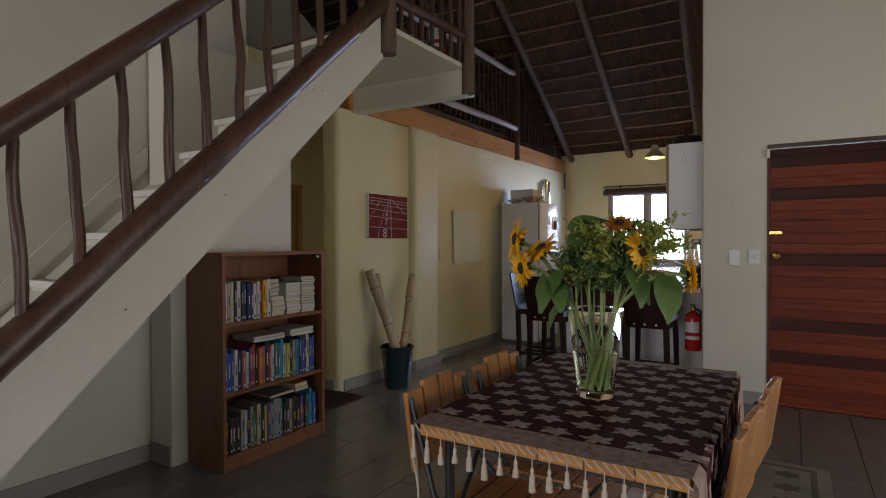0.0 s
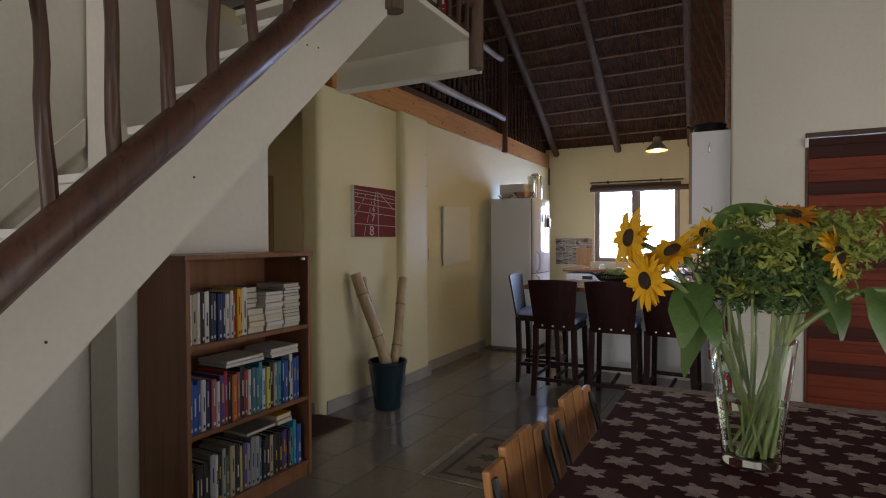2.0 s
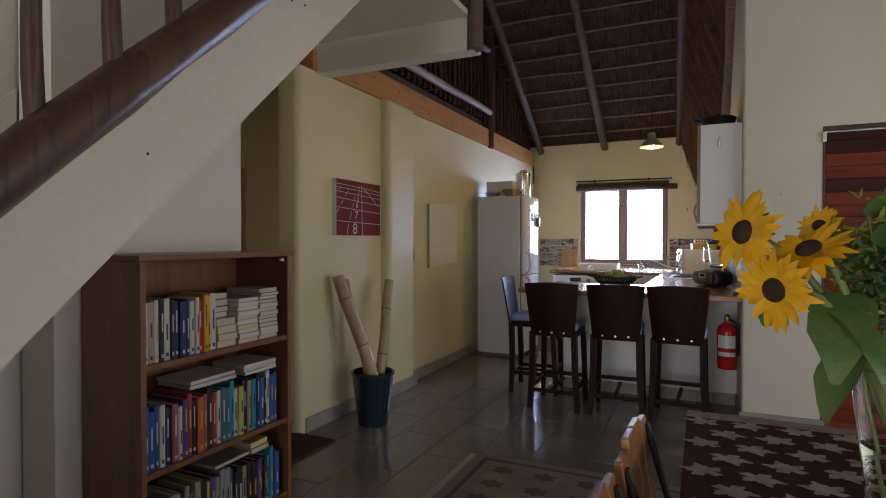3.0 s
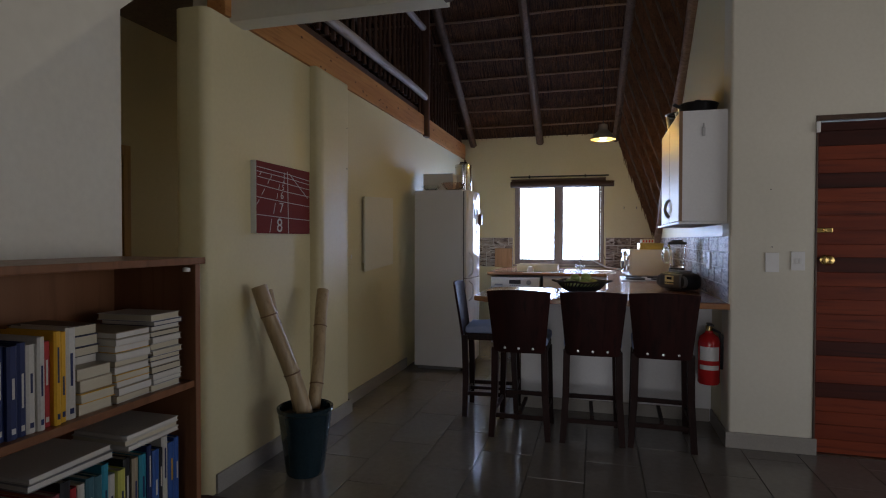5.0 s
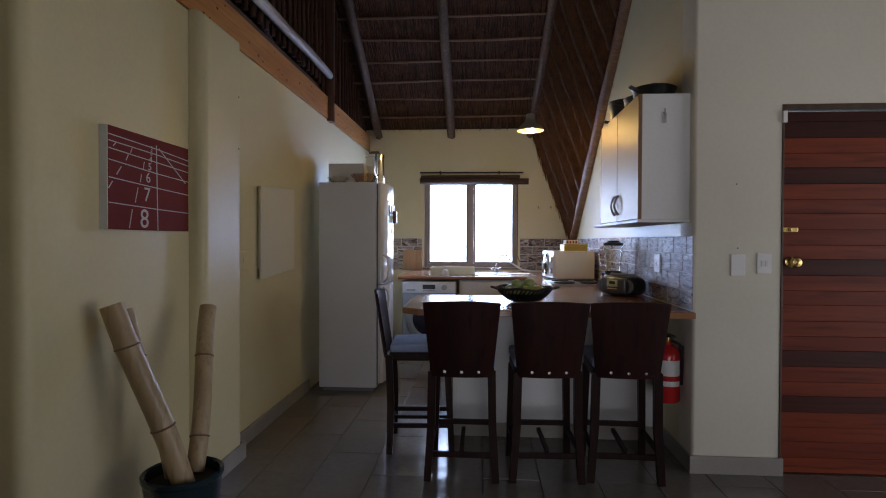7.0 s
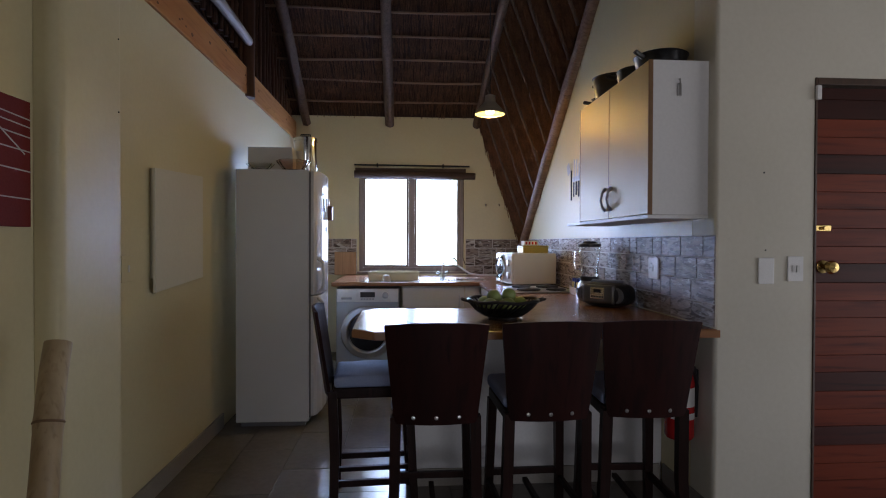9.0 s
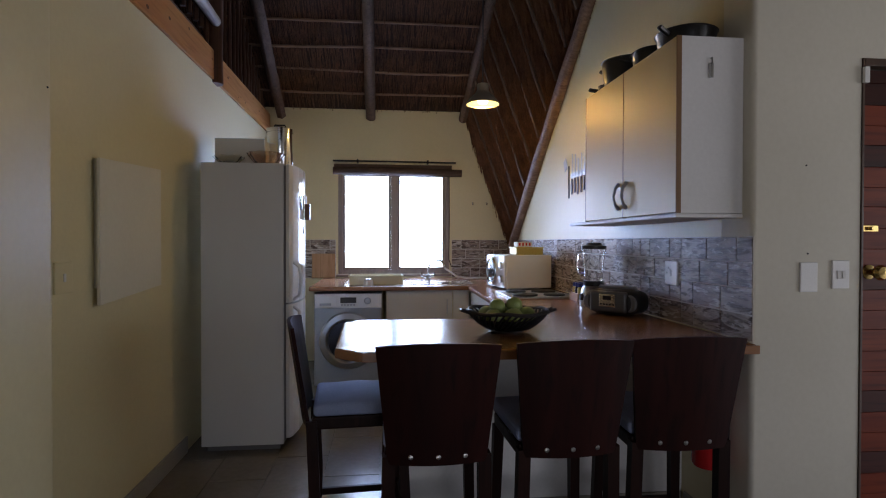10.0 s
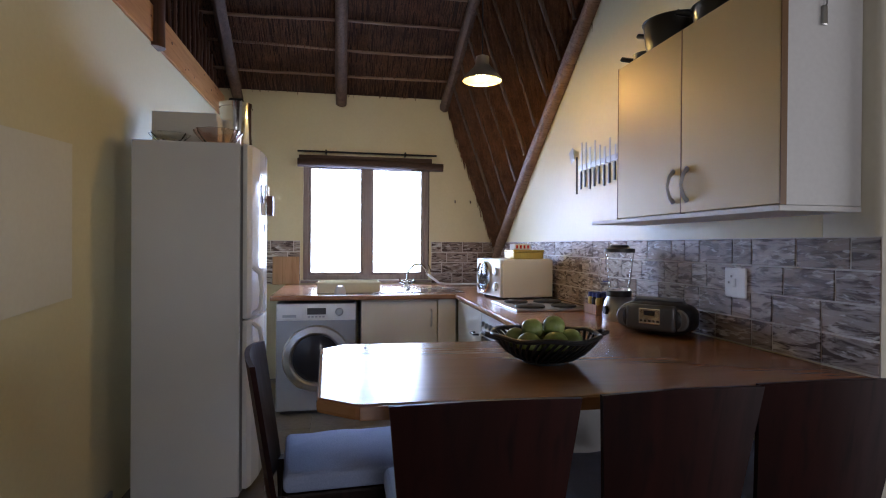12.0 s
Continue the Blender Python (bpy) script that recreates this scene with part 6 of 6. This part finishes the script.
sunflower((-1.01, 3.21, 1.20), (0.9, 0.35, 0.05), 0.06, 7, "petal", ((0.82, 0.16, 0.055, -1.2, -0.9), (0.75, 0.13, 0.05, 0.3, -0.5)))


def spray(head, k, mat, label, n, spread, ln):
    """A feathery branch: a stem with many small side sprigs."""
    t = thing("foliage_spray", (VX, VY, VZ), 0, label, "foliage", "foliage in the vase")
    path = smooth_path(stem_path(head, k), 18)
    part("stem", tube(path, 0.0035, 6), M["stem"], t, "", True)
    bm = bmesh.new()
    start = int(len(path) * 0.62)
    tip = path[-1]
    for i in range(n):
        q = start + (len(path) - 1 - start) * rf.random()
        a, b = path[int(q)], path[min(int(q) + 1, len(path) - 1)]
        p = a.lerp(b, q - int(q))
        az = rf.uniform(0, 2 * math.pi)
        d = Vector((math.cos(az) * spread, math.sin(az) * spread, rf.uniform(0.15, 0.8)))
        L = ln * rf.uniform(0.5, 1.1)
        for s in range(7):
            c = p + d * L * (s / 6) - Vector((0, 0, 0.25 * L * (s / 6) ** 2))
            for _ in range(2):
                e = Vector((rf.gauss(0, 1), rf.gauss(0, 1), rf.gauss(0.3, 0.7))).normalized()
                blade(bm, c, e, Vector((rf.gauss(0, 1), rf.gauss(0, 1), 1)).normalized(), rf.uniform(0.012, 0.028), 0.0042, 0.2, 0.1, 2)
    part("foliage", bm, M[mat], t, "", False)


for i, h in enumerate(((-1.31, 3.22, 1.34), (-1.20, 3.30, 1.36), (-1.10, 3.24, 1.34), (-1.06, 3.24, 1.29), (-1.37, 3.28, 1.30), (-1.25, 3.15, 1.31), (-1.15, 3.36, 1.34))):
    spray(h, i, "fern", "feathery yellow-green goldenrod spray in the vase", 46, 0.75, 0.11)
for i, h in enumerate(((-1.32, 3.24, 1.26), (-1.24, 3.30, 1.28), (-1.36, 3.18, 1.24), (-1.26, 3.16, 1.22), (-1.18, 3.22, 1.24), (-1.34, 3.32, 1.26), (-1.22, 3.24, 1.18), (-1.30, 3.30, 1.16))):
    spray(h, i + 9, "fern_dark", "dark green leafy branch in the vase", 40, 0.8, 0.09)
lf = thing("broad_leaf", (VX, VY, VZ), 0, "long arching green leaf on top of the bunch", "foliage", "foliage in the vase")
bm = bmesh.new()
blade(bm, Vector((-0.075, -0.03, 0.55)), Vector((0.5, -0.05, 0.38)), Vector((0.1, 0.5, 1)), 0.14, 0.036, 0.6, 0.3, 10)
blade(bm, Vector((-0.06, -0.04, 0.50)), Vector((0.45, -0.3, 0.35)), Vector((0.1, 0.5, 1)), 0.13, 0.045, 0.7, 0.25, 8)
tube(smooth_path([Vector((0.01, 0, 0.03)), Vector((-0.02, 0, 0.3)), Vector((-0.075, -0.03, 0.56))]), 0.003, 6, bm)
part("blade", bm, M["leaf"], lf, "", True)

# rug
M["rug"] = surface("worn_beige_rug", (0.15, 0.13, 0.095), (0.25, 0.215, 0.16), 0.95, 0, 7, 120, 0.6)
M["rug_dark"] = surface("rug_pattern_wool", (0.07, 0.055, 0.045), (0.12, 0.095, 0.07), 0.95, 0, 7, 120, 0.6)
rg = thing("rug", (-2.87, 4.43, 0.001), 0, "worn beige woven runner with a faded dark pattern", "rug")
part("weave", boxed(0, 2.3, 0, 0.76, 0, 0.008, 0.003), M["rug"], rg)
for a, b, c, d in ((0.06, 2.24, 0.06, 0.085), (0.06, 2.24, 0.675, 0.70), (0.06, 0.085, 0.085, 0.675), (2.215, 2.24, 0.085, 0.675)):
    part("border", boxed(a, b, c, d, 0.0083, 0.0095), M["rug_dark"], rg)
for i in range(9):
    for j in range(3):
        cx, cy = 0.22 + i * 0.235, 0.19 + j * 0.19
        out = [(cx + 0.075 * math.cos(k * math.pi / 6) * (1 if k % 2 else 0.62), cy + 0.06 * math.sin(k * math.pi / 6) * (1 if k % 2 else 0.62)) for k in range(12)]
        part("motif", prism(out, 0.001, "z", 0.0083), M["rug_dark"], rg)
for i in range(46):
    part("tassel", boxed(-0.045, -0.001, 0.01 + i * 0.0162, 0.016 + i * 0.0162, 0.0, 0.003), M["tassel"], rg)

# ---- pieces of the setting: wall tiles and floor tiles ----
def wall_tile_material():
    m, nt, p = nodes_of("wood_look_wall_tile")
    v = coords(nt, (5.5, 5.5, 24), True)
    n1 = noise_tex(nt, v, 1.0, 6, 2.2)
    oi = nt.nodes.new("ShaderNodeObjectInfo")
    base = mixc(nt, oi.outputs["Random"], (0.26, 0.20, 0.165), (0.44, 0.38, 0.34))
    col = mixc(nt, ramp(nt, n1, 0.47, 0.60), base, (0.07, 0.045, 0.035))
    col = mixc(nt, ramp(nt, noise_tex(nt, v, 2.3, 4, 1.0), 0.55, 0.67), col, (0.60, 0.56, 0.53))
    nt.links.new(col, p.inputs["Base Color"])
    p.inputs["Roughness"].default_value = 0.5
    p.inputs["Specular IOR Level"].default_value = 0.3
    bump(nt, p, n1, 0.5, 0.004)
    return m


M["wall_tile"] = wall_tile_material()
M["grout"] = surface("pale_grout", (0.60, 0.57, 0.53), (0.68, 0.65, 0.61), 0.85)
TZ0, TZ1 = CZ1 + 0.002, 1.334
tile_mesh = {}


def tile_of(w, h, d, mt, bev):
    key = (round(w, 4), round(h, 4), d, mt.name)
    if key not in tile_mesh:
        bm = bmesh.new()
        box(bm, 0, w, -d, 0, 0, h)
        for v in bm.verts:
            if v.co.y < -d / 2:
                v.co.x += bev if v.co.x < w / 2 else -bev
                v.co.z += bev if v.co.z < h / 2 else -bev
        me = bpy.data.meshes.new("tile")
        bm.to_mesh(me)
        bm.free()
        me.materials.append(mt)
        tile_mesh[key] = me
    return tile_mesh[key]


def tile_run(name, length, place, label):
    root = structure(name, boxed(0, length, -0.003, 0, 0, TZ1 - TZ0), M["grout"], label)
    root.matrix_basis = place
    rows_n, g = 4, 0.006
    h = (TZ1 - TZ0) / rows_n
    cuts = (0.215, 0.215, 0.108, 0.215)
    rt = random.Random(int(length * 100))
    for r in range(rows_n):
        x = 0.0
        first = (0.215, 0.108, 0.16, 0.108)[r]
        while x < length - 0.01:
            w = first if x == 0 else (0.215 if rt.random() < 0.72 else 0.108)
            w = min(w, length - x)
            if w > 0.02:
                o = new("tile", tile_of(w - g, h - g, 0.0035, M["wall_tile"], 0.0012))
                o.parent = root
                o.matrix_basis = pose(x + g / 2, -0.002 - rt.uniform(0, 0.0015), r * h + g / 2)
            x += w


tile_run("wall_tiles_east", YB - 6.46, pose(XR - 0.0005, YB - 0.002, TZ0, 0, 0, -90), "wood-look stone tiles along the side wall")
tile_run("wall_tiles_north", XR - WX1 - 0.04, pose(WX1 + 0.025, YB - 0.0005, TZ0), "wood-look stone tiles beside the window")
tile_run("wall_tiles_corner", 0.60, pose(WX0 - 0.025 - 0.60, YB - 0.0005, TZ0), "wood-look stone tiles behind the fridge")

# floor tiles, 0.3 by 0.6 m, joints running down the kitchen
FW, FL, FG = 0.31, 0.62, 0.004
M["floor_tile"].name = "grey_brown_floor_tile"
floor_ob = bpy.data.objects["floor"]
near, far = [], []
x = -5.04
col_i = 0
while x < 2.8:
    y = -3.0 + (FL / 2 if col_i % 2 else 0) - FL
    while y < YB:
        (near if -4.1 < x < -0.4 and 2.6 < y < 9.3 else far).append((x, y))
        y += FL
    x += FW
    col_i += 1
near = near[:300]


def flat_tile():
    bm = bmesh.new()
    box(bm, FG / 2, FW - FG / 2, FG / 2, FL - FG / 2, -0.0035, 0.0)
    for v in bm.verts:
        if v.co.z > -0.001:
            v.co.x += 0.0012 if v.co.x < FW / 2 else -0.0012
            v.co.y += 0.0012 if v.co.y < FL / 2 else -0.0012
    return bm


fm = bpy.data.meshes.new("floor_tile")
bm = flat_tile()
bm.to_mesh(fm)
bm.free()
fm.materials.append(M["floor_tile"])
for x, y in near:
    o = new("tile", fm)
    o.parent = floor_ob
    o.matrix_basis = pose(x, y, 0)
verts, faces = [], []
src_v = [v.co.copy() for v in fm.vertices]
src_f = [tuple(p.vertices) for p in fm.polygons]
for x, y in far:
    if y < -2.99 or y + FL > YB:
        continue
    k = len(verts)
    verts += [(v.x + x, v.y + y, v.z) for v in src_v]
    faces += [tuple(i + k for i in f) for f in src_f]
me = bpy.data.meshes.new("floor_tiles")
me.from_pydata(verts, [], faces)
me.materials.append(M["floor_tile"])
o = new("floor_tiles", me)
o.parent = floor_ob
o["kind"] = "stuff"
